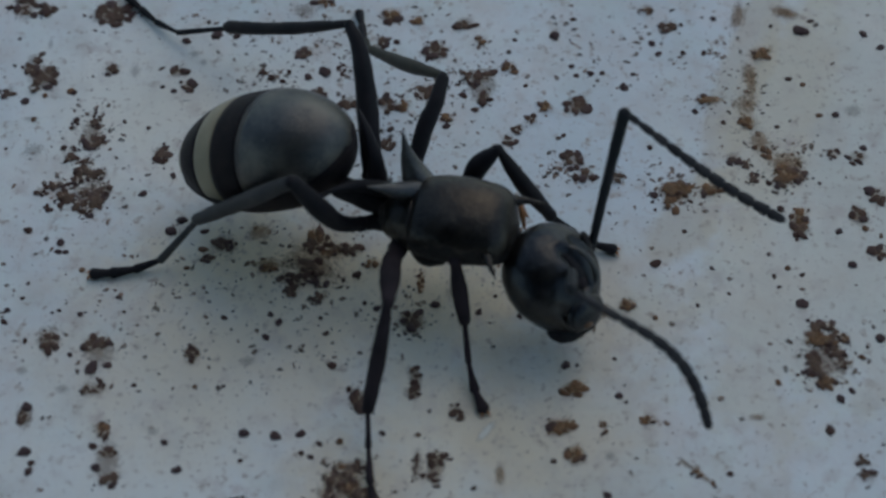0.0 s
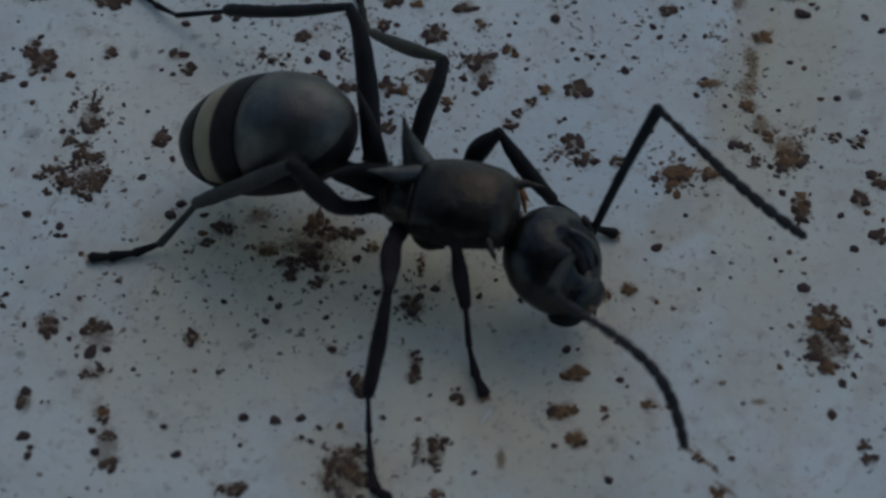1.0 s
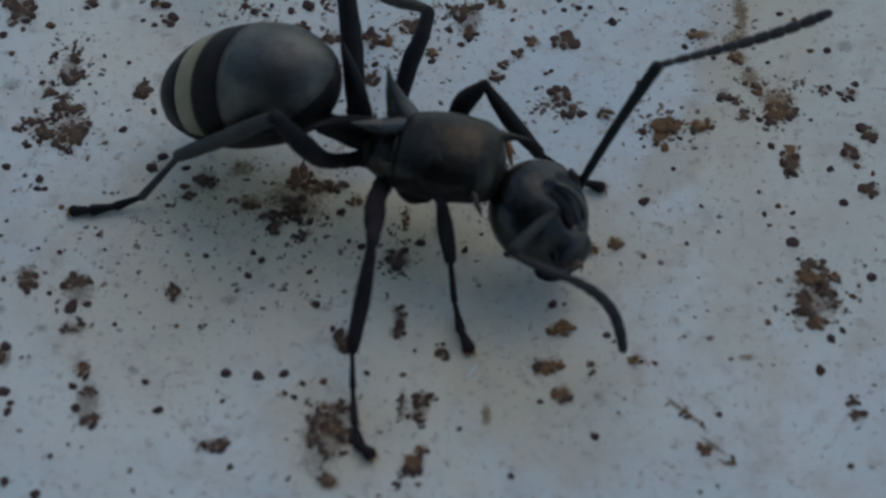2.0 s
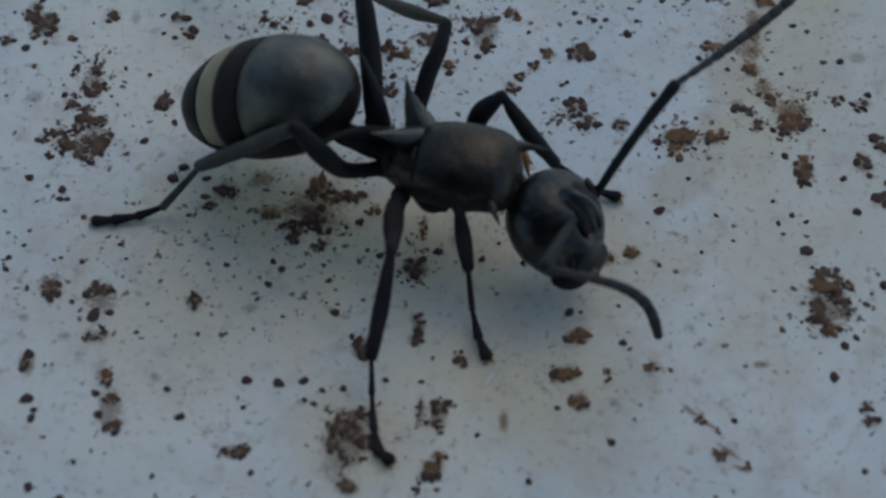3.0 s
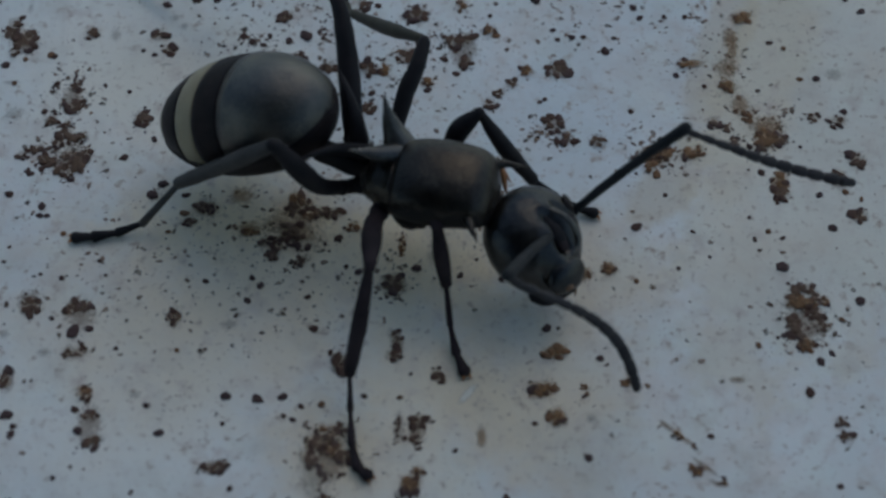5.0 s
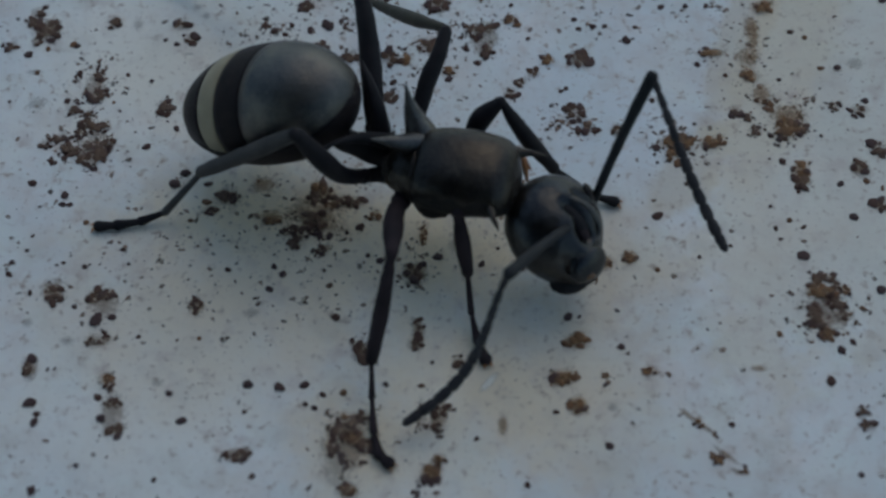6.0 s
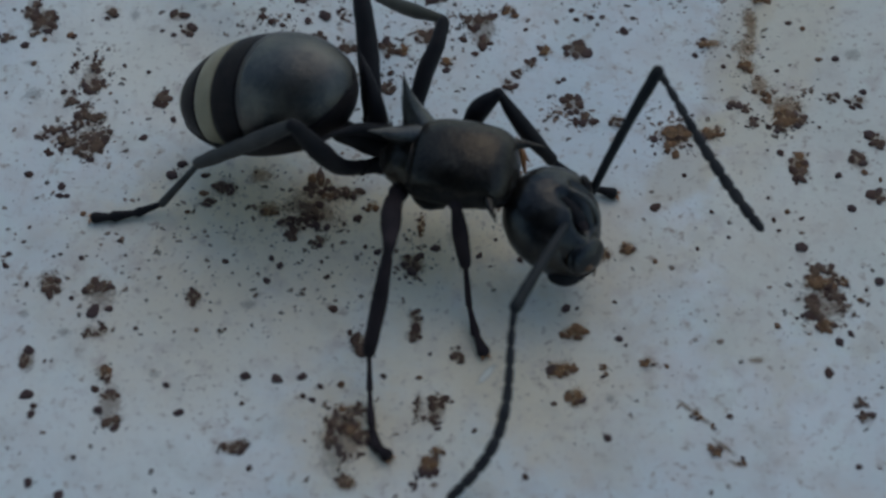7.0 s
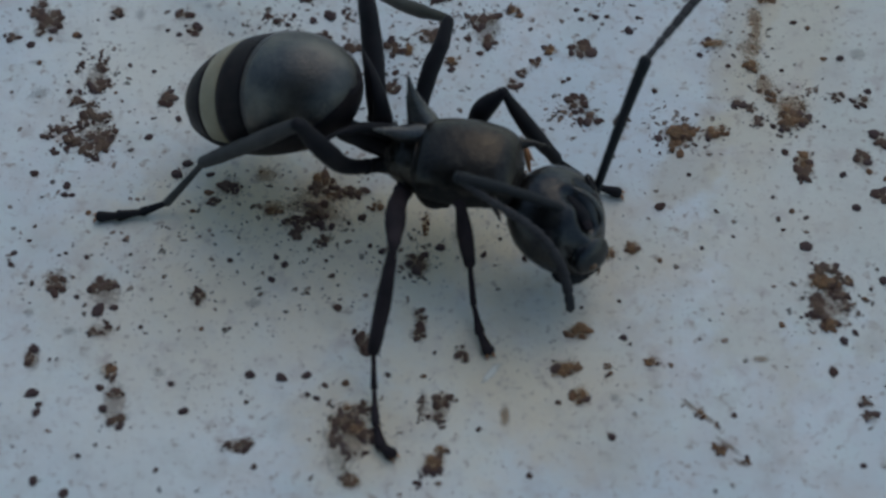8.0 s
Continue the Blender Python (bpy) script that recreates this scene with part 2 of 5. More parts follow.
def limb(points, sides=12, steps=5, origin=(0, 0, 0), flat=1.0, rounded=True):
    """A tapered, bent limb: rows (x, y, z, radius) in mm, in the space that begins at origin."""
    line = smooth_line(points, steps)
    o = np.array(origin, float)
    c = [Vector(p[:3] - o) for p in line]
    r = [max(p[3], 0.004) for p in line]
    if rounded:
        first, last = (c[0] - c[1]).normalized(), (c[-1] - c[-2]).normalized()
        c = [c[0] + first * r[0] * 0.8, c[0] + first * r[0] * 0.5, *c, c[-1] + last * r[-1] * 0.5, c[-1] + last * r[-1] * 0.8]
        r = [r[0] * 0.3, r[0] * 0.8, *r, r[-1] * 0.8, r[-1] * 0.3]
    r = [q * (1 + 0.09 * noise.noise(p * 4.3)) for p, q in zip(c, r)]
    rings, side = [], None
    for i in range(len(c)):
        d = (c[min(i + 1, len(c) - 1)] - c[max(i - 1, 0)]).normalized()
        if side is None:
            side = d.orthogonal().normalized()
        side = (side - d * side.dot(d)).normalized()
        other = d.cross(side)
        rings.append([(c[i] + (side * math.cos(a) + other * math.sin(a) * flat) * r[i]) * MM for a in (2 * math.pi * k / sides for k in range(sides))])
    return skin(bmesh.new(), rings)


def ball(radii, m, rings=20, sides=28, low=0.0, high=1.0, shape=None, lean=None):
    """Part of an ellipsoid along its own x axis, from low to high (0 the back pole, 1 the front pole), placed by m (mm). lean: a turn of the rings that cut it."""
    out = []
    for i in range(rings + 1):
        u = low + (high - low) * i / rings
        x = -math.cos(math.pi * u)
        rad = max(math.sin(math.pi * u), 0.01)
        ring = []
        for k in range(sides):
            a = 2 * math.pi * k / sides
            v = Vector((x, math.cos(a) * rad, math.sin(a) * rad))
            if lean:
                v = lean @ v
            if shape:
                v = shape(v)
            v = m @ Vector((v.x * radii[0], v.y * radii[1], v.z * radii[2]))
            ring.append(v * MM)
        out.append(ring)
    return skin(bmesh.new(), out)


def axes(origin, along, up):
    """A frame at origin with x along and z towards up."""
    x = Vector(along).normalized()
    y = Vector(up).cross(x).normalized()
    z = x.cross(y)
    m = Matrix((x, y, z)).transposed().to_4x4()
    m.translation = Vector(origin)
    return m


# ---------------------------------------------------------------- the painted sheet
def painted_sheet():
    bm = bmesh.new()
    bmesh.ops.create_cube(bm, size=1, matrix=Matrix.Translation((0, 0, -0.001)) @ Matrix.Diagonal((60, 60, 0.002, 1)))
    bmesh.ops.bevel(bm, geom=bm.edges[:], offset=0.0006, segments=2, affect="EDGES")
    ob = new("ground", mesh_of("ground", bm, PAINT))
    return tagged(ob, "white painted sheet, weathered, speckled with soil and rust", "ground", kind="structure")


painted_sheet()


def dark_board(name, label, size, place, mat=None):
    bm = bmesh.new()
    bmesh.ops.create_cube(bm, size=1, matrix=Matrix.Diagonal((*size, 1)))
    bmesh.ops.bevel(bm, geom=bm.edges[:], offset=0.004, segments=2, affect="EDGES")
    ob = new(name, mesh_of(name, bm, mat or BOARD))
    ob.location = place
    return tagged(ob, label, name, kind="structure")


# unseen boards added to block daylight and darken the ant's reflections; sides stay open
dark_board("ceiling", "unseen dark board added overhead to block light", (0.84, 0.62, 0.03), (-0.20, -0.37, 0.46))
dark_board("wall_south", "unseen dark board added beside the sheet to block light", (0.84, 0.03, 0.44), (-0.20, -0.715, 0.22))

# ---------------------------------------------------------------- the ant
ROOT = Vector((0.171, -0.901, 0.0))
ant = new("ant")
ant.location = ROOT * MM
tagged(ant, "black spiny ant, grey downy back, banded gaster, on white paint", "ant")
O = tuple(ROOT)


def rel(p):
    return Vector(p) - ROOT


def gaster():
    m = axes(rel((-3.265, 0.810, 2.030)), (-0.830, 0.240, -0.505), (0, 0, 1))
    m = m @ Matrix.Rotation(math.pi, 4, "Z")
    # x runs from the tip (0) to the front (1); the seams of the plates lie aslant to it
    lean = Vector((1, 0, 0)).rotation_difference(m.to_3x3().transposed() @ Vector((0.800, -0.361, 0.480))).to_matrix()

    def egg(v):
        k = 1 - 0.10 * v.x * v.x if v.x < 0 else 1 + 0.28 * v.x * v.x * (1 - v.x) + 0.03 * v.x
        return Vector((v.x * (1.07 if v.x < 0 else 1.0), v.y * k, v.z * k))
    radii = (1.86, 1.12, 1.12)
    whole = part("gaster", ball([r * 0.985 for r in radii], m, shape=egg), CHITIN, ant, "rounded gaster with pale and black bands")
    cuts = [("tergite", SATIN, 0.541, 1.0, 1.0, "large grey downy plate"),
            ("tergite", BAND, 0.438, 0.541, 0.992, "glossy black band"),
            ("tergite", PALE, 0.353, 0.438, 0.99, "pale downy band"),
            ("tergite", BAND, 0.215, 0.353, 0.988, "glossy black band"),
            ("tergite", PALE, 0.0, 0.215, 0.986, "pale downy tip")]
    for name, mat, lo, hi, s, label in cuts:
        part(name, ball([r * (s + 0.012) for r in radii], m, rings=max(6, int(40 * (hi - lo))), sides=48, low=lo, high=hi, shape=egg, lean=lean), mat, whole, label)
    belly_of(whole, radii, m, egg)


def belly_of(whole, radii, m, egg):
    """The black under plates of the gaster, up to their side seam."""
    rings = []
    for i in range(25):
        u = 0.10 + 0.86 * i / 24
        x, rad = -math.cos(math.pi * u), math.sin(math.pi * u)
        ring = []
        for grow, turn in ((1.022, 1), (0.95, -1)):
            for k in range(25)[::turn]:
                a = radians(184 + 172 * k / 24)
                v = egg(Vector((x, math.cos(a) * rad, math.sin(a) * rad)))
                ring.append((m @ Vector((v.x * radii[0] * grow, v.y * radii[1] * grow, v.z * radii[2] * grow))) * MM)
        rings.append(ring)
    part("sternite", skin(bmesh.new(), rings), BAND, whole, "black under plates of the gaster")


def rough_up(bm, amount, size):
    """Uneven, finely pitted skin (mm)."""
    bm.normal_update()
    for v in bm.verts:
        p = v.co / (MM * size)
        v.co += v.normal * (noise.noise(p) + 0.5 * noise.noise(p * 2.3)) * amount * MM
    return bm


def carve(bm, strokes):
    """Raises (+) or hollows (-) a skin along bent strokes: points, reach and depth in mm."""
    bm.normal_update()
    moves = []
    for v in bm.verts:
        total = 0.0
        for line, reach, depth in strokes:
            near = min((v.co / MM - p).length for p in line)
            total += depth * math.exp(-(near / reach) ** 2)
        moves.append(v.normal * total * MM)
    for v, d in zip(bm.verts, moves):
        v.co += d
    return bm


def stroke(points, reach, depth):
    return [Vector(p) - ROOT for p in smooth_line(points, 8)], reach, depth


def trunk():
    """Mesosoma: one arched box from the propodeum to the neck, with plates that lap over each other on its back."""
    back, front = rel((-1.053, -0.568, 1.950)), rel((1.367, -1.091, 2.150))
    m = axes(back, front - back, (0, -0.18, 1))
    n = (front - back).length
    rows = []
    # place along, half width, top, bottom, squareness
    for u, w, top, low, sq in ((-0.04, 0.16, 0.10, -0.25, 2.0), (0.03, 0.33, 0.24, -0.46, 2.1), (0.12, 0.44, 0.34, -0.58, 2.2), (0.20, 0.55, 0.44, -0.64, 2.3),
                               (0.27, 0.70, 0.57, -0.58, 2.3), (0.42, 0.78, 0.65, -0.58, 2.2), (0.60, 0.81, 0.65, -0.58, 2.15), (0.74, 0.79, 0.58, -0.55, 2.1),
                               (0.86, 0.73, 0.47, -0.52, 2.2), (0.94, 0.58, 0.28, -0.44, 2.3), (0.985, 0.26, -0.02, -0.32, 2.0)):
        rows.append((u * n, w, top, low, sq))

    def ring_at(x, w, top, low, sq, grow=1.0, angles=None):
        ring, mid, half = [], (top + low) / 2, (top - low) / 2
        for a in angles or [2 * math.pi * k / 72 for k in range(72)]:
            c, s = math.cos(a), math.sin(a)
            y = math.copysign(abs(c) ** (2 / sq), c) * w * grow
            z = math.copysign(abs(s) ** (2 / sq), s) * half * grow + mid
            y *= 1.0 + 0.12 * (z - mid) / half
            ring.append((m @ Vector((x, y, z))) * MM)
        return ring
    line = smooth_line(rows, 10)
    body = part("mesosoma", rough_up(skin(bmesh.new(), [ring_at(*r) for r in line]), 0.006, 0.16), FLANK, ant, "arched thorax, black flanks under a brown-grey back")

    def plate(name, lo, hi, a0, a1, mat, label, grow=1.03, rough=0.006, side=5):
        """A shield over part of the back that sinks into the body at its rim."""
        angles = [radians(a0 + (a1 - a0) * k / 48) for k in range(49)]
        chosen = [r for r in line if lo * n <= r[0] <= hi * n]
        rings, last = [], len(chosen) - 1
        for i, r in enumerate(chosen):
            edge = min(i, last - i) / 3
            outer = []
            for k, a in enumerate(angles):
                lift = min(1.0, edge, k / side, (48 - k) / side)
                g = 0.985 + (grow - 0.985) * math.sin(0.5 * math.pi * lift)
                outer += ring_at(*r, g, [a])
            rings.append(outer + ring_at(*r, 0.95, angles[::-1]))
        return part(name, rough_up(skin(bmesh.new(), rings), rough, 0.20), mat, body, label)
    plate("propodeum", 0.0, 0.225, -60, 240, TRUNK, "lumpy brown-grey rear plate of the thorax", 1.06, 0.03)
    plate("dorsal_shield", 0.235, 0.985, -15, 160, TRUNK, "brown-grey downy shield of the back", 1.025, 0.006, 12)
    for name, label, mat, pts in (
        ("spine", "curved rear thorax spine, blue-grey", SATIN, [(-0.40, -0.20, 2.25, 0.36), (-0.474, -0.094, 2.400, 0.28), (-0.585, 0.037, 2.650, 0.185), (-0.664, 0.145, 2.950, 0.095), (-0.700, 0.235, 3.100, 0.05), (-0.722, 0.324, 3.250, 0.010)]),
        ("spine", "curved rear thorax spine, blue-grey", SATIN, [(-0.40, -0.42, 2.25, 0.34), (-0.554, -0.402, 2.380, 0.25), (-0.835, -0.536, 2.600, 0.155), (-1.095, -0.597, 2.750, 0.08), (-1.353, -0.670, 2.900, 0.010)]),
        ("spine", "front shoulder spine", TRUNK, [(1.00, -0.56, 2.10, 0.28), (1.22, -0.50, 2.20, 0.17), (1.45, -0.475, 2.22, 0.085), (1.66, -0.49, 2.20, 0.045), (1.88, -0.505, 2.16, 0.008)]),
        ("spine", "front shoulder spine", TRUNK, [(0.70, -1.36, 2.05, 0.22), (0.76, -1.62, 2.180, 0.12), (0.81, -1.86, 2.270, 0.075), (0.86, -2.04, 2.280, 0.048), (0.935, -2.220, 2.230, 0.008)])):
        part(name, limb(pts, 16, 6, O), mat, body, label)
    part("neck", limb([(0.990, -0.958, 1.750, 0.34), (1.226, -1.049, 1.700, 0.27), (1.504, -1.139, 1.650, 0.26)], 14, 4, O), CHITIN, ant)
    part("coxa", limb([(-0.477, -0.880, 1.550, 0.22), (-0.268, -1.155, 1.600, 0.29), (-0.062, -1.186, 1.500, 0.20)], 16, 5, O), FLANK, ant, "dark bulging base of the middle leg")
    part("coxa", limb([(0.165, -0.978, 1.600, 0.26), (0.392, -1.155, 1.600, 0.28), (0.630, -1.145, 1.550, 0.20)], 16, 5, O), FLANK, ant, "dark bulging base of the front leg")
    part("coxal_lobe", limb([(1.437, -0.269, 1.750, 0.05), (1.475, -0.379, 1.600, 0.055), (1.505, -0.516, 1.450, 0.03), (1.56, -0.62, 1.36, 0.008)], 8, 4, O), AMBER, ant, "small amber coxal lobe")
    part("bristle", limb([(1.47, -0.27, 1.750, 0.03), (1.54, -0.36, 1.62, 0.028), (1.60, -0.40, 1.56, 0.008)], 6, 4, O), AMBER, ant, "short amber bristle")


def petiole():
    node = part("petiole", limb([(*(-0.881, -0.110, 1.550), 0.22), (*(-1.243, -0.088, 1.750), 0.28), (*(-1.506, 0.003, 1.750), 0.25), (*(-1.936, 0.272, 1.650), 0.22)], 14, 5, O), CHITIN, ant, "black scale-like waist node")
    part("petiole_spine", limb([(*(-1.206, 0.093, 2.100), 0.2), (*(-1.250, 0.284, 2.500), 0.15), (*(-1.383, 0.638, 2.800), 0.10), (*(-1.554, 1.113, 2.950), 0.015)], 10, 6, O), CHITIN, node, "long hooked waist spine")
    part("petiole_spine", limb([(*(-1.029, -0.053, 2.000), 0.17), (*(-1.479, -0.260, 2.400), 0.12), (*(-1.875, -0.485, 2.600), 0.07), (*(-2.249, -0.736, 2.700), 0.015)], 10, 6, O), CHITIN, node, "long hooked waist spine")


def head():
    mouth, nape = rel((2.438, -2.237, 0.750)), rel((1.604, -0.978, 1.850))
    m = axes((mouth + nape) / 2, mouth - nape, (0.45, -0.35, 1.0))
    turn = m.to_3x3()

    def skull(v):
        k = 1.0 + 0.14 * (-v.x) - 0.16 * max(v.x, 0) ** 2
        z = v.z * (0.90 if v.z > 0 else 0.8)
        return Vector((v.x, v.y * k, z * (1 - 0.15 * max(v.x, 0))))
    shell = ball((1.07, 0.93, 0.86), m, 64, 96, shape=skull)
    carve(shell, [
        # the two hollows in which the antennae turn
        stroke([(2.20, -1.55, 2.11), (2.38, -1.66, 2.01), (2.50, -1.82, 1.88), (2.58, -1.95, 1.72)], 0.13, -0.11),
        stroke([(2.47, -1.88, 1.85), (2.55, -1.98, 1.72)], 0.13, -0.15),
        stroke([(2.36, -1.24, 2.04), (2.53, -1.27, 1.93), (2.69, -1.36, 1.78), (2.80, -1.46, 1.62)], 0.09, -0.09),
        # the raised brow between them, and the swelling above the mouth
        stroke([(2.06, -1.35, 2.16), (2.29, -1.40, 2.08), (2.50, -1.45, 1.96), (2.66, -1.54, 1.81)], 0.09, 0.03),
        stroke([(2.50, -2.20, 1.55), (2.62, -2.24, 1.30)], 0.20, 0.08),
        stroke([(2.10, -2.36, 1.55), (2.24, -2.46, 1.30), (2.38, -2.48, 1.05)], 0.06, -0.05)])
    skull_part = part("head", rough_up(shell, 0.010, 0.12), FACE, ant, "rounded grey downy head, bent down, with hollows round the antennae")

    def on(x, y, lift=0.0):
        """A point on the face: x along the head, y across it."""
        q = max(0.0, 1 - (x / 1.07) ** 2 - (y / 0.93) ** 2)
        return m @ Vector((x, y, 0.9 * 0.86 * math.sqrt(q) + lift))
    for place, out in (((1.78, -2.16, 1.81), (-0.14, -0.71, 0.69)), ((2.62, -1.03, 1.74), (0.66, 0.42, 0.60))):
        part("eye", ball((0.20, 0.16, 0.07), axes(rel(place), turn @ Vector((1, 0, 0)), out), 16, 24), EYE_MAT, skull_part, "dark domed eye")
    part("frontal_lobe", limb([(2.14, -1.36, 2.10, 0.02), (2.32, -1.40, 2.05, 0.045), (2.51, -1.45, 1.95, 0.065), (2.67, -1.54, 1.80, 0.075), (2.77, -1.66, 1.63, 0.075), (2.77, -1.80, 1.54, 0.06), (2.69, -1.94, 1.52, 0.03)], 14, 6, O), SATIN, skull_part, "pale grey curved frontal lobe")
    # black piece laid in the hollow in place of the shade inside it
    part("antennal_hollow_shade", limb([(2.06, -1.47, 2.01, 0.05), (2.18, -1.55, 1.94, 0.10), (2.31, -1.67, 1.84, 0.14), (2.40, -1.80, 1.73, 0.16), (2.45, -1.90, 1.61, 0.13)], 18, 6, O), CHITIN, skull_part, "black insert as shade in the hollow beside the frontal lobe")
    for place, out in (((2.50, -1.93, 1.74), (0.6, -0.3, 0.7)), ((2.66, -1.30, 1.66), (0.7, 0.2, 0.65))):
        part("antenna_socket", ball((0.13, 0.11, 0.06), axes(rel(place), turn @ Vector((1, 0, 0)), out), 12, 18), LEG_BROWN, skull_part, "brown ring at the foot of the antenna")
    for side in (1, -1):
        jaw = [(*(m @ Vector((0.80, side * 0.40, -0.02))), 0.2), (*(m @ Vector((0.94, side * 0.34, 0.05))), 0.17), (*(m @ Vector((1.05, side * 0.16, 0.07))), 0.12), (*(m @ Vector((1.09, -side * 0.05, 0.05))), 0.05)]
        part("mandible", limb(jaw, 14, 6, flat=0.6), CHITIN, skull_part, "black toothed jaw")
        for k in range(3):
            root = m @ Vector((1.02 + 0.035 * k, side * (0.24 - 0.10 * k), 0.02))
            part("tooth", limb([(*root, 0.05), (*(root + turn @ Vector((0.07, -side * 0.02, 0.0))), 0.012)], 6, 2), CHITIN, skull_part)
    part("labrum", ball((0.22, 0.26, 0.14), axes(m @ Vector((0.94, 0, 0.0)), turn @ Vector((1, 0, -0.2)), turn @ Vector((0.2, 0, 1))), 12, 18), CHITIN, skull_part)
    part("clypeus", rough_up(ball((0.34, 0.42, 0.17), axes(on(0.72, 0, -0.06), turn @ Vector((1, 0, -0.5)), turn @ Vector((0.5, 0, 1))), 20, 30), 0.012, 0.1), FACE, skull_part, "blue-grey shield above the jaws")
    part("maxilla", limb([(2.53, -2.47, 1.20, 0.07), (2.60, -2.49, 1.21, 0.085), (2.67, -2.44, 1.15, 0.06)], 10, 4, O), HORN, skull_part, "brown mouthpart under the face shield")
    part("palp", limb([(*(m @ Vector((0.98, 0.20, 0.12))), 0.03), (*(m @ Vector((1.10, 0.24, 0.15))), 0.03), (*(m @ Vector((1.20, 0.20, 0.08))), 0.01)], 8, 4), HORN, skull_part, "amber mouth feeler")


def leg(label, mat, coxa, femur, tibia, tarsus, tib_mat=None):
    """Rows of (x, y, z, radius) for each joint's piece."""
    whole = part("leg", rough_up(limb(coxa, 14, 5, O), 0.012, 0.12), CHITIN, ant, label)
    x, y, z, r = femur[0]
    d = (Vector(femur[1][:3]) - Vector(femur[0][:3])).normalized()
    q = Vector((x, y, z)) + d * 0.10
    part("trochanter", limb([(x, y, z, r * 0.9), (*(q - d * 0.02), r * 1.25), (*(q + d * 0.10), r * 0.85)], 12, 4, O), mat, whole)
    thigh = [(*femur[0][:3], femur[0][3] * 0.92), *femur[1:-1], (*femur[-1][:3], femur[-1][3] * 0.95)]
    part("femur", rough_up(limb(thigh, 14, 6, O), 0.008, 0.10), mat, whole)
    part("knee", limb([(*(Vector(femur[-1][:3]) - Vector((0, 0, 0.03))), femur[-1][3] * 0.9), (*tibia[0][:3], tibia[0][3] * 1.05)], 12, 3, O), mat, whole)
    shin = [(*tibia[0][:3], tibia[0][3] * 0.85), *tibia[1:-1], (*tibia[-1][:3], tibia[-1][3] * 1.25)]
    part("tibia", rough_up(limb(shin, 14, 6, O), 0.008, 0.10), tib_mat or mat, whole)
    end, run = Vector(tibia[-1][:3]), (Vector(tibia[-1][:3]) - Vector(tibia[-2][:3])).normalized()
    part("spur", limb([(*(end - run * 0.02), 0.035), (*(end + run * 0.10 - Vector((0, 0, 0.09))), 0.022), (*(end + run * 0.20 - Vector((0, 0, 0.13))), 0.006)], 6, 3, O), HORN, whole)
    for a, b in zip(tarsus, tarsus[1:]):
        mid = [(p + q) / 2 for p, q in zip(a, b)]
        part("tarsus_joint", limb([(*a[:3], a[3] * 0.68), (*mid[:3], mid[3] * 0.86), (*b[:3], b[3] * 1.12)], 12, 4, O), tib_mat if tib_mat and a is tarsus[0] else mat, whole)
    x, y, z, r = tarsus[-1]
    d = (Vector(tarsus[-1][:3]) - Vector(tarsus[-2][:3])).normalized()
    s = d.cross(Vector((0, 0, 1))).normalized()
    for k in (1, -1):
        e = Vector((x, y, z)) + d * 0.13 + s * k * 0.08
        part("claw", limb([(x, y, z, r * 0.6), (*(Vector((x, y, z)) + d * 0.09 + s * k * 0.055), 0.028), (e.x, e.y, 0.012, 0.008)], 8, 3, O), AMBER, whole)


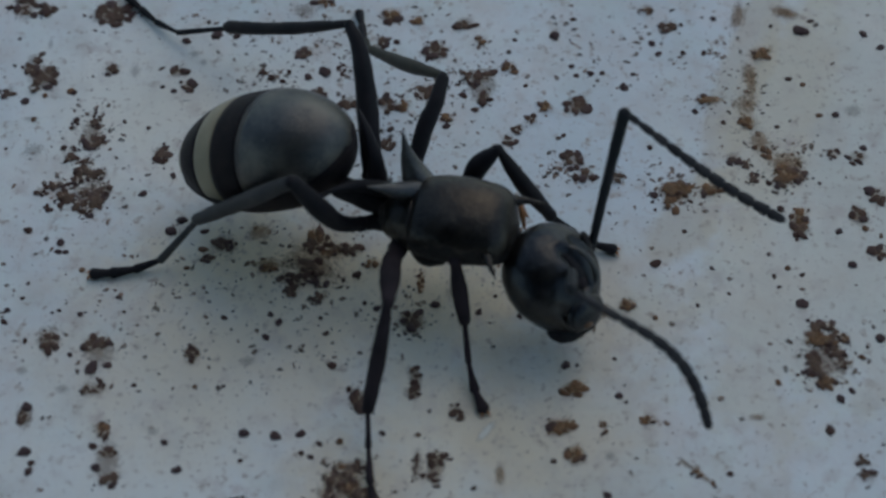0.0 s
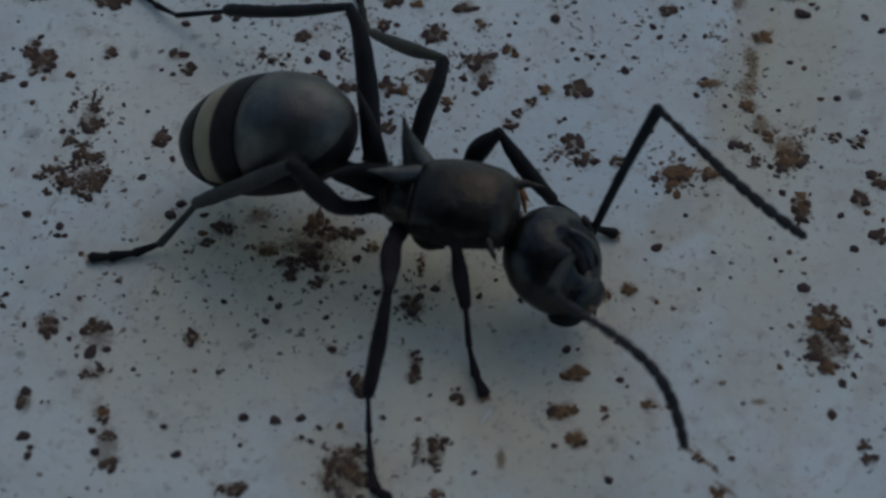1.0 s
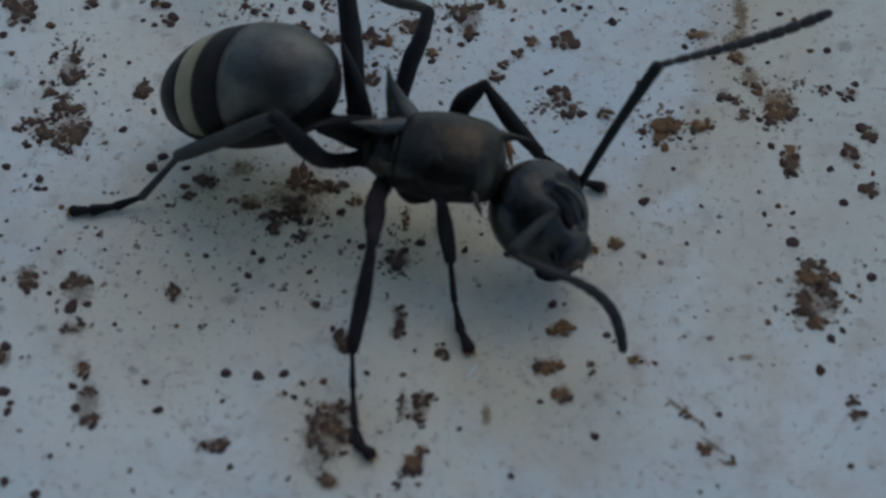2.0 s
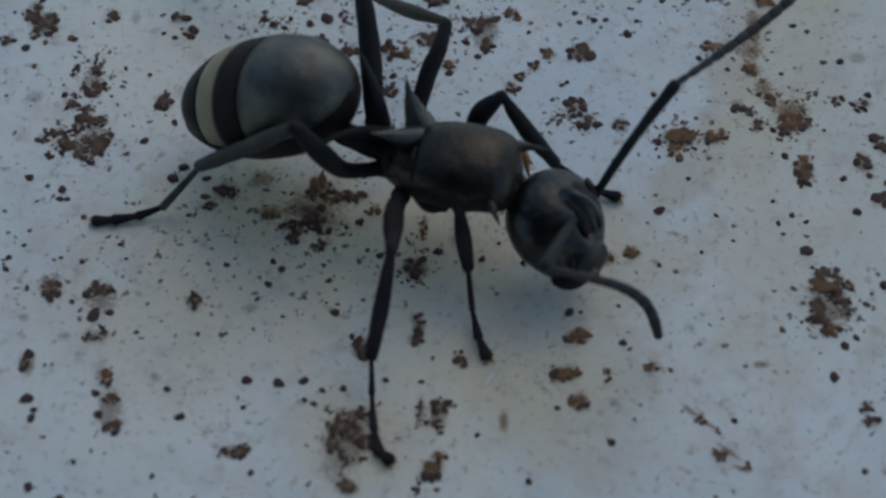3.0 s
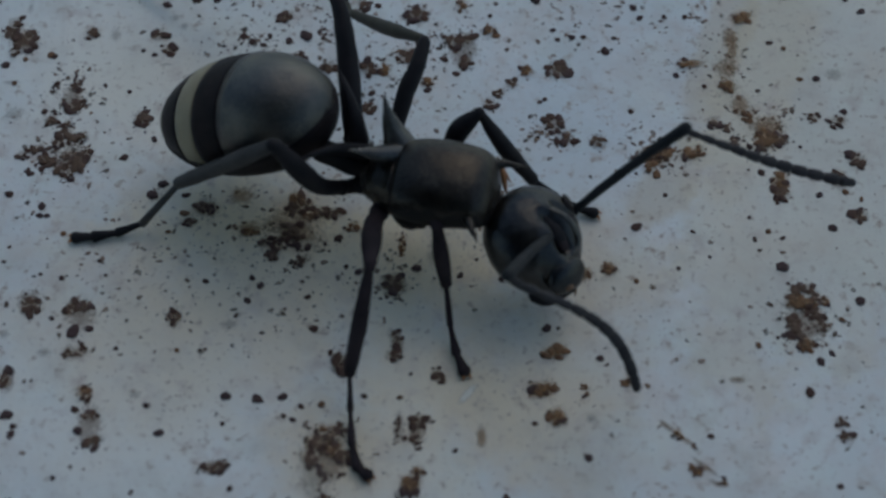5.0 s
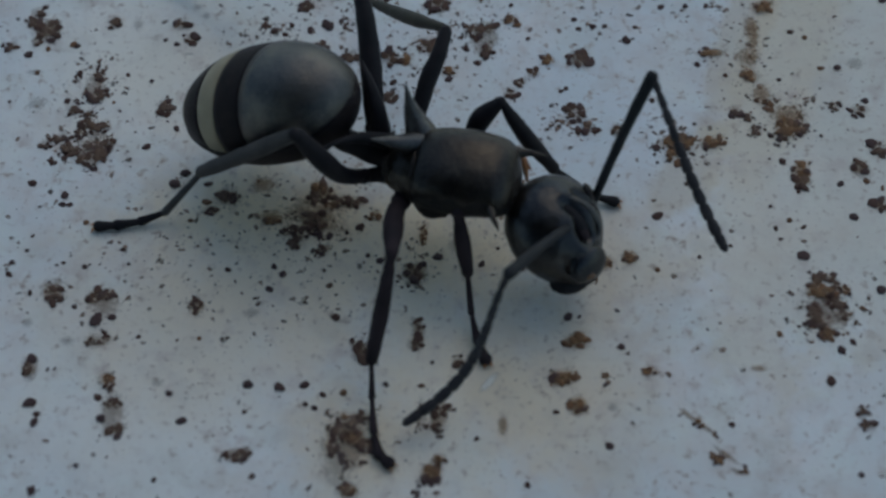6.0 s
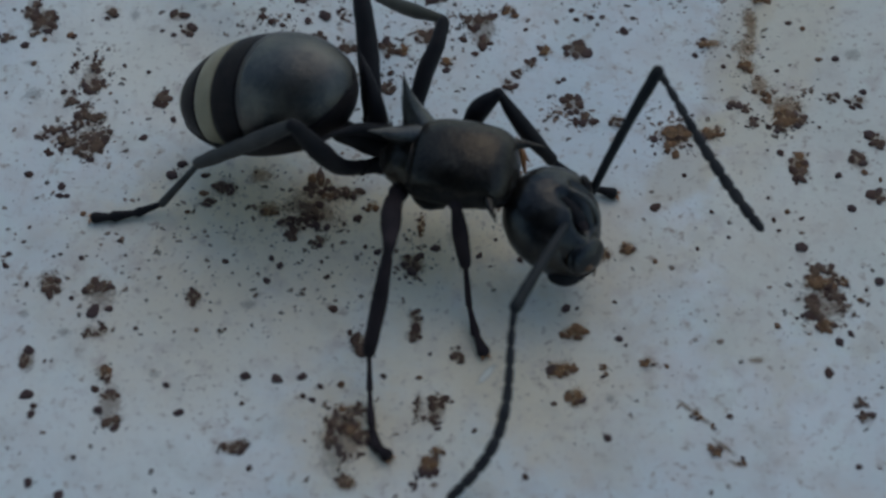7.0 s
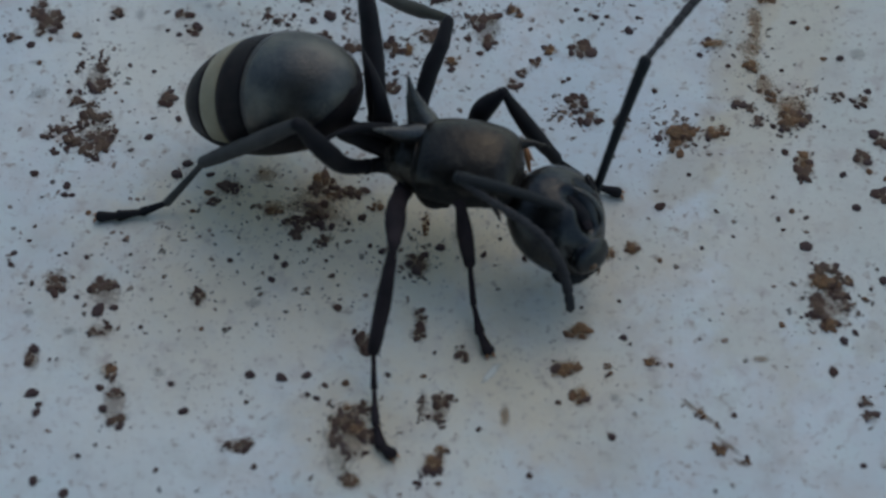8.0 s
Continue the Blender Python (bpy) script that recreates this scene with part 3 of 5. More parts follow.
def legs():
    leg("black front leg folded beside the thorax", CHITIN,
        [(*(0.795, -0.426, 1.450), 0.26), (*(0.539, 0.261, 1.400), 0.20)],
        [(*(0.433, 0.318, 1.500), 0.13), (*(0.640, 0.493, 1.950), 0.20), (*(1.021, 0.608, 2.350), 0.11)],
        [(*(1.021, 0.608, 2.350), 0.10), (*(1.487, 0.375, 1.600), 0.16), (*(2.044, 0.211, 0.800), 0.10)],
        [(*(2.044, 0.211, 0.800), 0.08), (*(2.488, 0.102, 0.400), 0.075), (*(2.876, 0.007, 0.160), 0.085), (*(3.254, -0.083, 0.100), 0.10)])
    leg("black middle leg stretched away from the body", CHITIN,
        [(*(-0.252, -0.289, 1.350), 0.26), (*(-0.518, 0.232, 1.350), 0.2)],
        [(*(-0.626, 0.524, 1.400), 0.14), (*(-0.361, 1.346, 1.950), 0.17), (*(-0.128, 1.812, 2.250), 0.15), (*(0.000, 2.265, 2.400), 0.13)],
        [(*(0.000, 2.320, 2.400), 0.09), (*(-0.536, 3.058, 1.750), 0.14), (*(-0.995, 3.777, 1.150), 0.13), (*(-1.460, 4.493, 0.600), 0.07)],
        [(*(-1.460, 4.463, 0.600), 0.05), (*(-1.569, 4.947, 0.350), 0.06), (*(-1.668, 5.494, 0.140), 0.08), (*(-1.738, 5.909, 0.090), 0.09)], OLIVE_LEG)
    leg("long black hind leg raised high beside the gaster", CHITIN,
        [(*(-0.938, -0.030, 1.350), 0.26), (*(-1.263, 0.429, 1.350), 0.2)],
        [(*(-1.350, 0.617, 1.400), 0.15), (*(-1.366, 1.076, 1.900), 0.20), (*(-1.463, 2.018, 2.500), 0.19), (*(-1.594, 2.690, 2.850), 0.15), (*(-1.769, 3.078, 3.000), 0.11)],
        [(*(-1.769, 3.092, 3.000), 0.085), (*(-2.667, 3.689, 2.200), 0.12), (*(-3.509, 4.268, 1.500), 0.13), (*(-4.326, 4.877, 0.850), 0.11)],
        [(*(-4.324, 4.847, 0.850), 0.07), (*(-5.442, 5.246, 0.250), 0.055), (*(-5.917, 5.635, 0.120), 0.065), (*(-6.255, 6.003, 0.090), 0.075), (*(-6.569, 6.356, 0.080), 0.09)])
    leg("black hind leg, grey downy shin, knee raised over the gaster", CHITIN,
        [(*(-0.667, -0.590, 1.500), 0.25), (*(-1.150, -0.400, 1.450), 0.17), (*(-1.507, -0.440, 1.450), 0.13)],
        [(*(-1.454, -0.450, 1.450), 0.13), (*(-1.904, -0.670, 1.800), 0.165), (*(-2.256, -0.816, 2.500), 0.20), (*(-2.642, -0.806, 3.200), 0.15)],
        [(*(-2.699, -0.818, 3.250), 0.13), (*(-3.246, -0.599, 2.600), 0.165), (*(-3.877, -0.366, 1.900), 0.15), (*(-4.581, -0.156, 1.200), 0.10)],
        [(*(-4.560, -0.143, 1.200), 0.085), (*(-5.351, -0.423, 0.250), 0.075), (*(-5.818, -0.542, 0.120), 0.085), (*(-6.267, -0.612, 0.090), 0.095), (*(-6.629, -0.638, 0.090), 0.10)], GREY_LEG)
    leg("black middle leg planted beside the thorax", LEG_BROWN,
        [(*(-0.615, -0.526, 1.500), 0.28), (*(-0.700, -0.80, 1.58), 0.27), (*(-0.785, -1.050, 1.600), 0.17)],
        [(*(-0.815, -1.079, 1.600), 0.15), (*(-0.93, -1.60, 1.85), 0.185), (*(-0.951, -2.05, 2.00), 0.185), (*(-0.966, -2.643, 2.150), 0.12)],
        [(*(-0.975, -2.678, 2.150), 0.10), (*(-1.121, -3.233, 1.500), 0.14), (*(-1.247, -3.630, 1.000), 0.14), (*(-1.342, -3.948, 0.650), 0.09)],
        [(*(-1.342, -3.948, 0.650), 0.055), (*(-1.331, -4.500, 0.300), 0.06), (*(-1.293, -5.115, 0.130), 0.075), (*(-1.195, -5.561, 0.100), 0.10), (*(-1.014, -5.723, 0.090), 0.12)])
    leg("black front leg planted under the thorax", LEG_BROWN,
        [(*(0.168, -0.383, 1.300), 0.28), (*(0.114, -0.908, 1.500), 0.22)],
        [(*(0.114, -0.933, 1.500), 0.19), (*(0.184, -1.342, 1.850), 0.18), (*(0.213, -1.691, 2.050), 0.13)],
        [(*(0.223, -1.691, 2.050), 0.12), (*(0.306, -1.996, 1.450), 0.15), (*(0.391, -2.256, 0.950), 0.09)],
        [(*(0.391, -2.256, 0.950), 0.075), (*(0.466, -2.735, 0.320), 0.06), (*(0.578, -3.224, 0.130), 0.085), (*(0.729, -3.606, 0.090), 0.11)])


gaster()
trunk()
petiole()
head()
legs()


# ---------------------------------------------------------------- antennae
def stick(length, r0, r1, r2, arch=0.0):
    """A rod along +x that arches towards +z, in mm."""
    rows = [(length * u, 0, arch * (1 - (2 * u - 1) ** 2), r0 + (r1 - r0) * u * 2 if u < 0.5 else r1 + (r2 - r1) * (u * 2 - 1)) for u in (0, 0.15, 0.3, 0.5, 0.7, 0.85, 1.0)]
    return rows


SCAPE, FLAGELLUM = 2.75, 3.6


def ringed(length, parts_n, r0, r1, arch):
    """The jointed lash: short segments with narrow waists between them."""
    rows = []
    for i in range(parts_n):
        for f, k in ((0.04, 0.66), (0.22, 0.93), (0.6, 1.0), (0.90, 1.0), (0.97, 0.70)):
            u = (i + f) / parts_n
            rows.append((length * u, 0, arch * math.sin(math.pi * u ** 1.35), (r0 + (r1 - r0) * min(1, u * 1.6)) * k * (1 if u < 0.93 else 0.8)))
    return rows


def antenna(label, arch):
    s = part("antenna_scape", limb(stick(SCAPE, 0.08, 0.095, 0.115, 0.08), 12, 4), SCAPE_GREY, ant, label + ", lower joint")
    f = part("antenna_lash", limb(ringed(FLAGELLUM, 11, 0.062, 0.105, arch), 12, 2), DOWN, ant, label + ", jointed lash")
    return s, f


scape_far, lash_far = antenna("black elbowed antenna", -0.10)
scape_near, lash_near = antenna("black elbowed antenna", 0.45)


# ---------------------------------------------------------------- dirt on the paint
def lump(seed, rough=0.55):
    rng = random.Random(seed)
    bm = bmesh.new()
    bmesh.ops.create_icosphere(bm, subdivisions=2, radius=1)
    off = Vector((rng.random() * 50, rng.random() * 50, rng.random() * 50))
    for v in bm.verts:
        k = 1 + rough * noise.noise(v.co * 1.3 + off) + rough * 0.6 * noise.noise(v.co * 3.1 + off)
        v.co = v.co * k
        v.co.z = max(v.co.z, -0.25)
    return bm


GRAINS = {mat: [mesh_of("soil_crumb", lump(20 + i), mat) for i in range(9)] for mat in (SOIL, BROWN, RUST)}
rng = random.Random(5)


def crumbs(mat, label, rows):
    for x, y, r in rows:
        ob = new("soil_crumb", rng.choice(GRAINS[mat]))
        ob.location = (x * MM, y * MM, 0.10 * r * MM)
        ob.rotation_euler = (0, 0, rng.uniform(0, 6.28))
        ob.scale = (r * MM * rng.uniform(0.95, 1.2), r * MM * rng.uniform(0.8, 1.0), r * MM * rng.uniform(0.28, 0.42))
        tagged(ob, label, "soil crumb", "soil crumbs on the paint")


def clumps(mat, label, rows):
    """Rows of x, y, half width, half depth (mm) and how many crumbs are stuck together."""
    for x, y, rx, ry, n in rows:
        own = random.Random(int(1000 * (x + 20) + 7 * y))
        clump = new("dirt_clump")
        clump.location = (x * MM, y * MM, 0.0)
        tagged(clump, label, "dirt clump", "dirt clumps on the paint")
        grain = min(rx, ry, 0.13)
        spots = []
        for k in range(6 * n):
            a, d = own.uniform(0, 6.28), 1.1 * own.random() ** 0.6
            spot = Vector((math.cos(a) * d * rx, math.sin(a) * d * ry, grain * own.uniform(0.50, 0.92)))
            if all((spot.xy - other.xy).length > 0.95 * (spot.z + other.z) * own.uniform(0.6, 1.1) for other in spots):
                spots.append(spot)
        for k in range(max(2, n // 3)):
            a, d = own.uniform(0, 6.28), own.uniform(0.9, 1.9)
            spots.append(Vector((math.cos(a) * d * rx, math.sin(a) * d * ry, own.uniform(0.014, 0.040))))
        for x, y, r in spots:
            kind = mat if own.random() < 0.55 else own.choice((SOIL, SOIL, BROWN))
            crumb = part_of(clump, "crumb", own.choice(GRAINS[kind]))
            crumb.location = (x * MM, y * MM, 0.06 * r * MM)
            crumb.rotation_euler = (0, 0, own.uniform(0, 6.28))
            crumb.scale = (r * MM * own.uniform(1.0, 1.35), r * MM * own.uniform(0.75, 1.0), r * MM * own.uniform(0.25, 0.45))


def part_of(whole, name, mesh):
    ob = new(name, mesh)
    ob.parent = whole
    return ob


STAIN_COUNT = [0]


def stains(mat, label, rows, name="stain"):
    """Dried flat marks: x, y, half width, half depth, turn."""
    for x, y, rx, ry, turn in rows:
        STAIN_COUNT[0] += 1
        bm = bmesh.new()
        bmesh.ops.create_circle(bm, cap_ends=True, segments=40, radius=1.1)
        ob = new(name, mesh_of(name, bm, mat))
        ob.location = (x * MM, y * MM, (0.0015 + 0.0004 * STAIN_COUNT[0]) * MM)
        ob.rotation_euler = (0, 0, radians(turn))
        ob.scale = (rx * MM, ry * MM, MM)
        tagged(ob, label, "stain", "stains on the paint", "structure")


stains(SCRATCH, "pale scratch in the white paint", [(0.78, -4.02, 0.32, 0.09, 52)], "scratch")
stains(STAIN_BROWN, "dried brown smear on the white paint", [
    (-6.87, 5.93, 0.47, 0.37, 0), (-8.12, 4.25, 0.39, 0.47, 30), (-6.90, 1.36, 0.57, 0.48, 10), (-7.04, 2.76, 0.29, 0.60, 0), (-2.47, -0.38, 0.65, 0.91, 60), (-1.89, -0.05, 0.43, 0.21, 10),
    (-0.59, -1.67, 0.36, 0.38, 0), (-1.85, -5.08, 0.55, 0.41, 0), (-1.69, -5.47, 0.40, 0.48, 0), (-0.14, -4.79, 0.24, 0.48, 0), (-0.45, -4.68, 0.14, 0.49, 0), (-0.50, -3.02, 0.19, 0.42, 0),
    (7.07, -2.54, 0.44, 0.75, 60), (-6.01, -4.68, 0.34, 0.61, 0), (-7.33, -2.04, 0.32, 0.43, 0), (-7.59, -3.74, 0.21, 0.37, 0), (-6.38, -2.35, 0.42, 0.43, 0), (0.81, 4.07, 0.46, 0.50, 0)])
stains(STAIN_BROWN, "dried brown smear on the white paint", [
    (-0.16, 4.90, 0.42, 0.31, 0), (8.07, 0.75, 0.29, 0.32, 0), (-4.17, 0.08, 0.37, 0.36, 0), (-6.36, -3.15, 0.35, 0.20, 20), (-4.65, -2.41, 0.21, 0.33, 0), (-3.72, -5.51, 0.36, 0.19, 0),
    (-1.49, -3.33, 0.35, 0.27, 30), (0.45, 5.66, 0.30, 0.20, 0), (2.69, 3.49, 0.34, 0.33, 0), (-2.88, 6.05, 0.35, 0.28, 0)])
stains(STAIN_RUST, "thin rust stain on the white paint", [
    (5.16, -5.86, 0.24, 0.07, -30), (4.98, -5.52, 0.46, 0.07, -42), (4.67, -4.98, 0.26, 0.08, -35), (4.36, -4.70, 0.30, 0.08, -45), (6.77, 2.06, 0.56, 0.48, 0), (4.54, 1.36, 0.44, 0.40, 20),
    (6.51, 4.90, 0.35, 0.22, 30), (6.23, 4.37, 0.23, 0.41, 0), (6.11, 3.56, 0.39, 0.38, 0), (5.43, 3.66, 0.30, 0.16, 0), (7.08, 6.02, 0.33, 0.25, 0), (5.21, 1.39, 0.31, 0.21, 0),
    (3.47, -1.29, 0.23, 0.23, 0), (2.98, -1.44, 0.30, 0.25, 0), (2.39, -3.15, 0.33, 0.22, 0), (2.11, -3.94, 0.37, 0.22, -20), (2.39, -4.54, 0.28, 0.29, 0), (6.95, -2.10, 0.42, 0.20, 0)])
stains(STAIN_RUST, "thin rust stain on the white paint", [
    (-3.53, 0.39, 0.37, 0.31, 0), (-3.33, -0.38, 0.43, 0.26, 0), (1.02, -4.91, 0.14, 0.36, 0), (-0.24, -5.86, 0.26, 0.24, 0), (-1.72, -6.25, 0.30, 0.24, 0), (5.71, -3.74, 0.25, 0.11, 0),
    (-1.08, 5.86, 0.28, 0.25, 0), (-0.42, -0.77, 0.11, 0.44, 0), (6.87, 0.61, 0.26, 0.39, 0)])
stains(STAIN_RUST, "thin rust stain on the white paint", [
    (6.56, 4.88, 0.40, 0.13, 42), (5.42, 3.68, 0.36, 0.13, 4), (6.14, 3.08, 0.24, 0.26, 0), (6.13, 5.90, 0.22, 0.60, -12), (6.27, 4.05, 0.16, 0.55, -8), (7.20, 5.96, 0.34, 0.20, -20), (6.30, 2.60, 0.30, 0.45, 0)])
stains(STAIN_GREY, "thin grey mark on the white paint", [
    (-8.08, 5.13, 0.09, 0.22, 0), (-5.09, 4.87, 0.19, 0.14, 0), (-4.90, 4.64, 0.12, 0.14, 0), (-6.27, 4.40, 0.16, 0.25, 0), (-8.26, 3.17, 0.27, 0.10, 0), (-8.12, 2.37, 0.31, 0.24, 20),
    (-5.18, 3.63, 0.16, 0.05, 0), (-5.25, -4.04, 0.18, 0.15, 0), (-7.75, -2.76, 0.15, 0.15, 0), (-6.98, -3.15, 0.21, 0.15, 0), (-1.11, -4.07, 0.12, 0.10, 0), (3.00, -4.56, 0.16, 0.15, 0),
    (-3.60, -2.54, 0.21, 0.18, 0), (2.03, 0.55, 0.13, 0.16, 0), (0.17, -1.03, 0.21, 0.21, 0), (8.25, 3.37, 0.27, 0.22, 30), (3.40, 1.67, 0.22, 0.29, 0), (-1.93, -5.75, 0.34, 0.72, 0)])
stains(STAIN_BROWN, "brown stain round a dirt clump on the white paint", [
    (-8.69, 6.13, 0.52, 0.31, 80), (-8.23, 6.06, 0.26, 0.22, 70), (-6.90, 6.02, 0.56, 0.49, 60), (-5.16, 4.04, 0.19, 0.20, 66), (-5.42, 4.40, 0.25, 0.20, 75), (-1.26, 5.23, 0.18, 0.21, 76),
    (-0.14, 4.98, 0.35, 0.29, 50), (-2.83, 4.91, 0.26, 0.20, 46), (-2.57, 3.82, 0.22, 0.16, 55), (-1.90, 3.59, 0.29, 0.20, 73), (-0.38, 3.86, 0.30, 0.28, 87), (0.89, 4.29, 0.25, 0.19, 89),
    (0.59, 4.26, 0.22, 0.32, 72), (0.77, 3.76, 0.27, 0.25, 34), (-1.10, 2.51, 0.28, 0.20, 11), (-1.14, 3.52, 0.22, 0.25, 54), (2.71, 3.52, 0.29, 0.30, 5), (2.54, 2.13, 0.26, 0.32, 35)])
stains(STAIN_BROWN, "brown stain round a dirt clump on the white paint", [
    (2.79, 1.80, 0.28, 0.18, 76), (3.40, 1.71, 0.22, 0.23, 33), (-4.32, 0.10, 0.21, 0.17, 17), (-4.46, -0.24, 0.19, 0.16, 82), (-0.56, -1.65, 0.25, 0.34, 64), (8.05, 0.83, 0.24, 0.23, 55),
    (8.50, 1.23, 0.26, 0.24, 53), (8.40, -0.11, 0.22, 0.21, 17), (-7.37, -2.09, 0.24, 0.32, 45), (-6.55, -2.16, 0.22, 0.21, 86), (-6.35, -2.15, 0.25, 0.13, 76), (-4.67, -2.37, 0.15, 0.26, 76),
    (-6.54, -3.12, 0.22, 0.13, 72), (-7.63, -3.72, 0.16, 0.27, 34), (-6.06, -4.48, 0.24, 0.14, 13), (-5.92, -5.00, 0.31, 0.15, 21), (-0.54, -2.82, 0.16, 0.27, 34), (-0.57, -3.24, 0.19, 0.22, 73)])
stains(STAIN_BROWN, "brown stain round a dirt clump on the white paint", [
    (-1.52, -3.41, 0.32, 0.24, 79), (0.27, -3.66, 0.16, 0.25, 34), (7.50, -4.64, 0.16, 0.17, 4), (7.56, -4.96, 0.14, 0.22, 79), (-3.67, -5.51, 0.39, 0.18, 28), (4.65, 5.61, 0.32, 0.22, 36),
    (0.45, 5.70, 0.33, 0.20, 36), (7.70, 2.28, 0.18, 0.17, 65), (8.22, 2.21, 0.28, 0.18, 1), (1.77, 3.11, 0.20, 0.17, 2), (1.52, 2.90, 0.22, 0.15, 43), (1.29, 2.64, 0.18, 0.19, 7),
    (6.97, -1.80, 0.22, 0.18, 21), (7.18, -1.76, 0.20, 0.16, 0), (7.32, -1.93, 0.15, 0.18, 31), (6.83, -2.56, 0.18, 0.27, 0), (6.99, -2.78, 0.19, 0.29, 61), (7.30, -2.32, 0.20, 0.19, 40)])
stains(STAIN_BROWN, "brown stain round a dirt clump on the white paint", [
    (7.37, -2.58, 0.17, 0.24, 38), (-2.50, 0.05, 0.27, 0.20, 71), (-2.27, 0.19, 0.21, 0.18, 5), (-1.98, 0.02, 0.27, 0.17, 5), (-1.68, -0.02, 0.19, 0.18, 89), (-2.65, -0.40, 0.22, 0.30, 27),
    (-2.41, -0.49, 0.17, 0.40, 54), (-3.03, -0.72, 0.24, 0.17, 71), (-2.75, -0.82, 0.22, 0.13, 84), (-2.30, -1.12, 0.23, 0.16, 40), (-2.87, -1.04, 0.18, 0.15, 18), (4.44, 1.41, 0.16, 0.22, 84),
    (6.67, 1.56, 0.20, 0.21, 15), (7.04, 1.70, 0.18, 0.17, 36), (5.74, 2.17, 0.18, 0.19, 65), (5.98, 2.00, 0.18, 0.12, 70), (6.08, 1.66, 0.18, 0.19, 30), (6.94, 0.45, 0.22, 0.22, 50)])
stains(STAIN_BROWN, "brown stain round a dirt clump on the white paint", [
    (-8.35, 4.71, 0.19, 0.21, 10), (-8.42, 4.42, 0.22, 0.22, 20), (-8.06, 4.38, 0.27, 0.22, 87), (-8.11, 4.16, 0.36, 0.22, 12), (-8.29, 3.92, 0.18, 0.16, 75), (-8.78, 3.82, 0.28, 0.15, 74),
    (-6.76, 4.46, 0.22, 0.20, 37), (-6.95, 3.06, 0.19, 0.15, 34), (-6.94, 2.53, 0.23, 0.21, 25), (-7.38, 2.20, 0.19, 0.19, 18), (-7.03, 2.12, 0.17, 0.12, 74), (-7.05, 1.88, 0.23, 0.18, 9),
    (-6.90, 1.77, 0.21, 0.20, 59), (-6.70, 1.82, 0.17, 0.17, 8), (-7.16, 1.65, 0.18, 0.13, 33), (-7.56, 1.51, 0.27, 0.14, 32), (-7.42, 1.25, 0.21, 0.16, 10), (-7.88, 1.34, 0.20, 0.13, 57)])
stains(STAIN_BROWN, "brown stain round a dirt clump on the white paint", [
    (-6.62, 1.41, 0.17, 0.20, 55), (-6.77, 1.25, 0.23, 0.19, 62), (-7.01, 1.30, 0.18, 0.14, 85), (-7.28, 1.19, 0.20, 0.15, 67), (-6.77, 1.05, 0.31, 0.19, 37), (-7.09, 1.00, 0.21, 0.19, 13),
    (-6.88, 0.89, 0.17, 0.13, 14), (-5.57, 2.27, 0.20, 0.29, 72), (-1.91, -5.03, 0.22, 0.21, 47), (-1.65, -4.91, 0.22, 0.16, 18), (-1.49, -4.73, 0.17, 0.16, 38), (-1.44, -5.33, 0.25, 0.17, 8),
    (-2.09, -5.38, 0.18, 0.26, 50), (-1.75, -6.22, 0.23, 0.18, 5), (-0.12, -4.61, 0.25, 0.21, 42), (-0.21, -4.94, 0.19, 0.12, 63)])
stains(STAIN_RUST, "rusty stain round a dirt clump on the white paint", [
    (4.83, -5.65, 0.16, 0.14, 14), (4.53, -4.85, 0.15, 0.12, 72), (-2.48, 6.31, 0.36, 0.18, 75), (-1.07, 5.93, 0.29, 0.23, 21), (-0.51, 5.74, 0.19, 0.18, 3), (0.78, 5.20, 0.17, 0.24, 40),
    (-0.78, 3.49, 0.21, 0.20, 87), (0.09, 3.16, 0.17, 0.19, 24), (2.08, 3.44, 0.18, 0.23, 62), (1.36, 4.50, 0.22, 0.20, 27), (4.24, 6.05, 0.18, 0.18, 72), (6.05, 3.10, 0.17, 0.23, 11),
    (5.27, 3.62, 0.25, 0.14, 9), (6.51, 4.80, 0.23, 0.16, 44), (3.49, -1.32, 0.19, 0.18, 4), (3.01, -1.41, 0.21, 0.20, 8), (2.43, -3.15, 0.32, 0.20, 13), (2.14, -3.95, 0.39, 0.19, 50)])
stains(STAIN_RUST, "rusty stain round a dirt clump on the white paint", [
    (2.39, -4.48, 0.27, 0.18, 83), (-3.33, -0.49, 0.22, 0.13, 56), (-6.20, -4.00, 0.19, 0.24, 47), (3.70, -3.82, 0.21, 0.15, 26), (6.89, -2.00, 0.23, 0.17, 20), (6.98, -2.15, 0.18, 0.13, 3),
    (7.16, -2.08, 0.24, 0.13, 2), (7.48, -2.06, 0.14, 0.15, 30), (7.04, -3.03, 0.22, 0.19, 28), (-2.47, 0.33, 0.23, 0.20, 14), (-2.17, -0.13, 0.23, 0.13, 35), (-1.34, -0.34, 0.17, 0.16, 62),
    (4.47, 1.37, 0.28, 0.26, 44), (4.65, 1.51, 0.22, 0.13, 79), (4.75, 1.34, 0.18, 0.18, 4), (4.38, 1.08, 0.16, 0.17, 61), (5.19, 1.39, 0.22, 0.18, 48), (5.38, 1.46, 0.18, 0.15, 37)])
stains(STAIN_RUST, "rusty stain round a dirt clump on the white paint", [
    (6.77, 1.74, 0.32, 0.29, 68), (6.66, 1.96, 0.15, 0.15, 49), (6.92, 0.77, 0.25, 0.19, 53), (-0.26, -5.88, 0.25, 0.23, 21), (-0.11, -5.63, 0.18, 0.17, 62), (-1.65, -5.21, 0.22, 0.18, 11),
    (-1.84, -4.76, 0.17, 0.13, 82)])
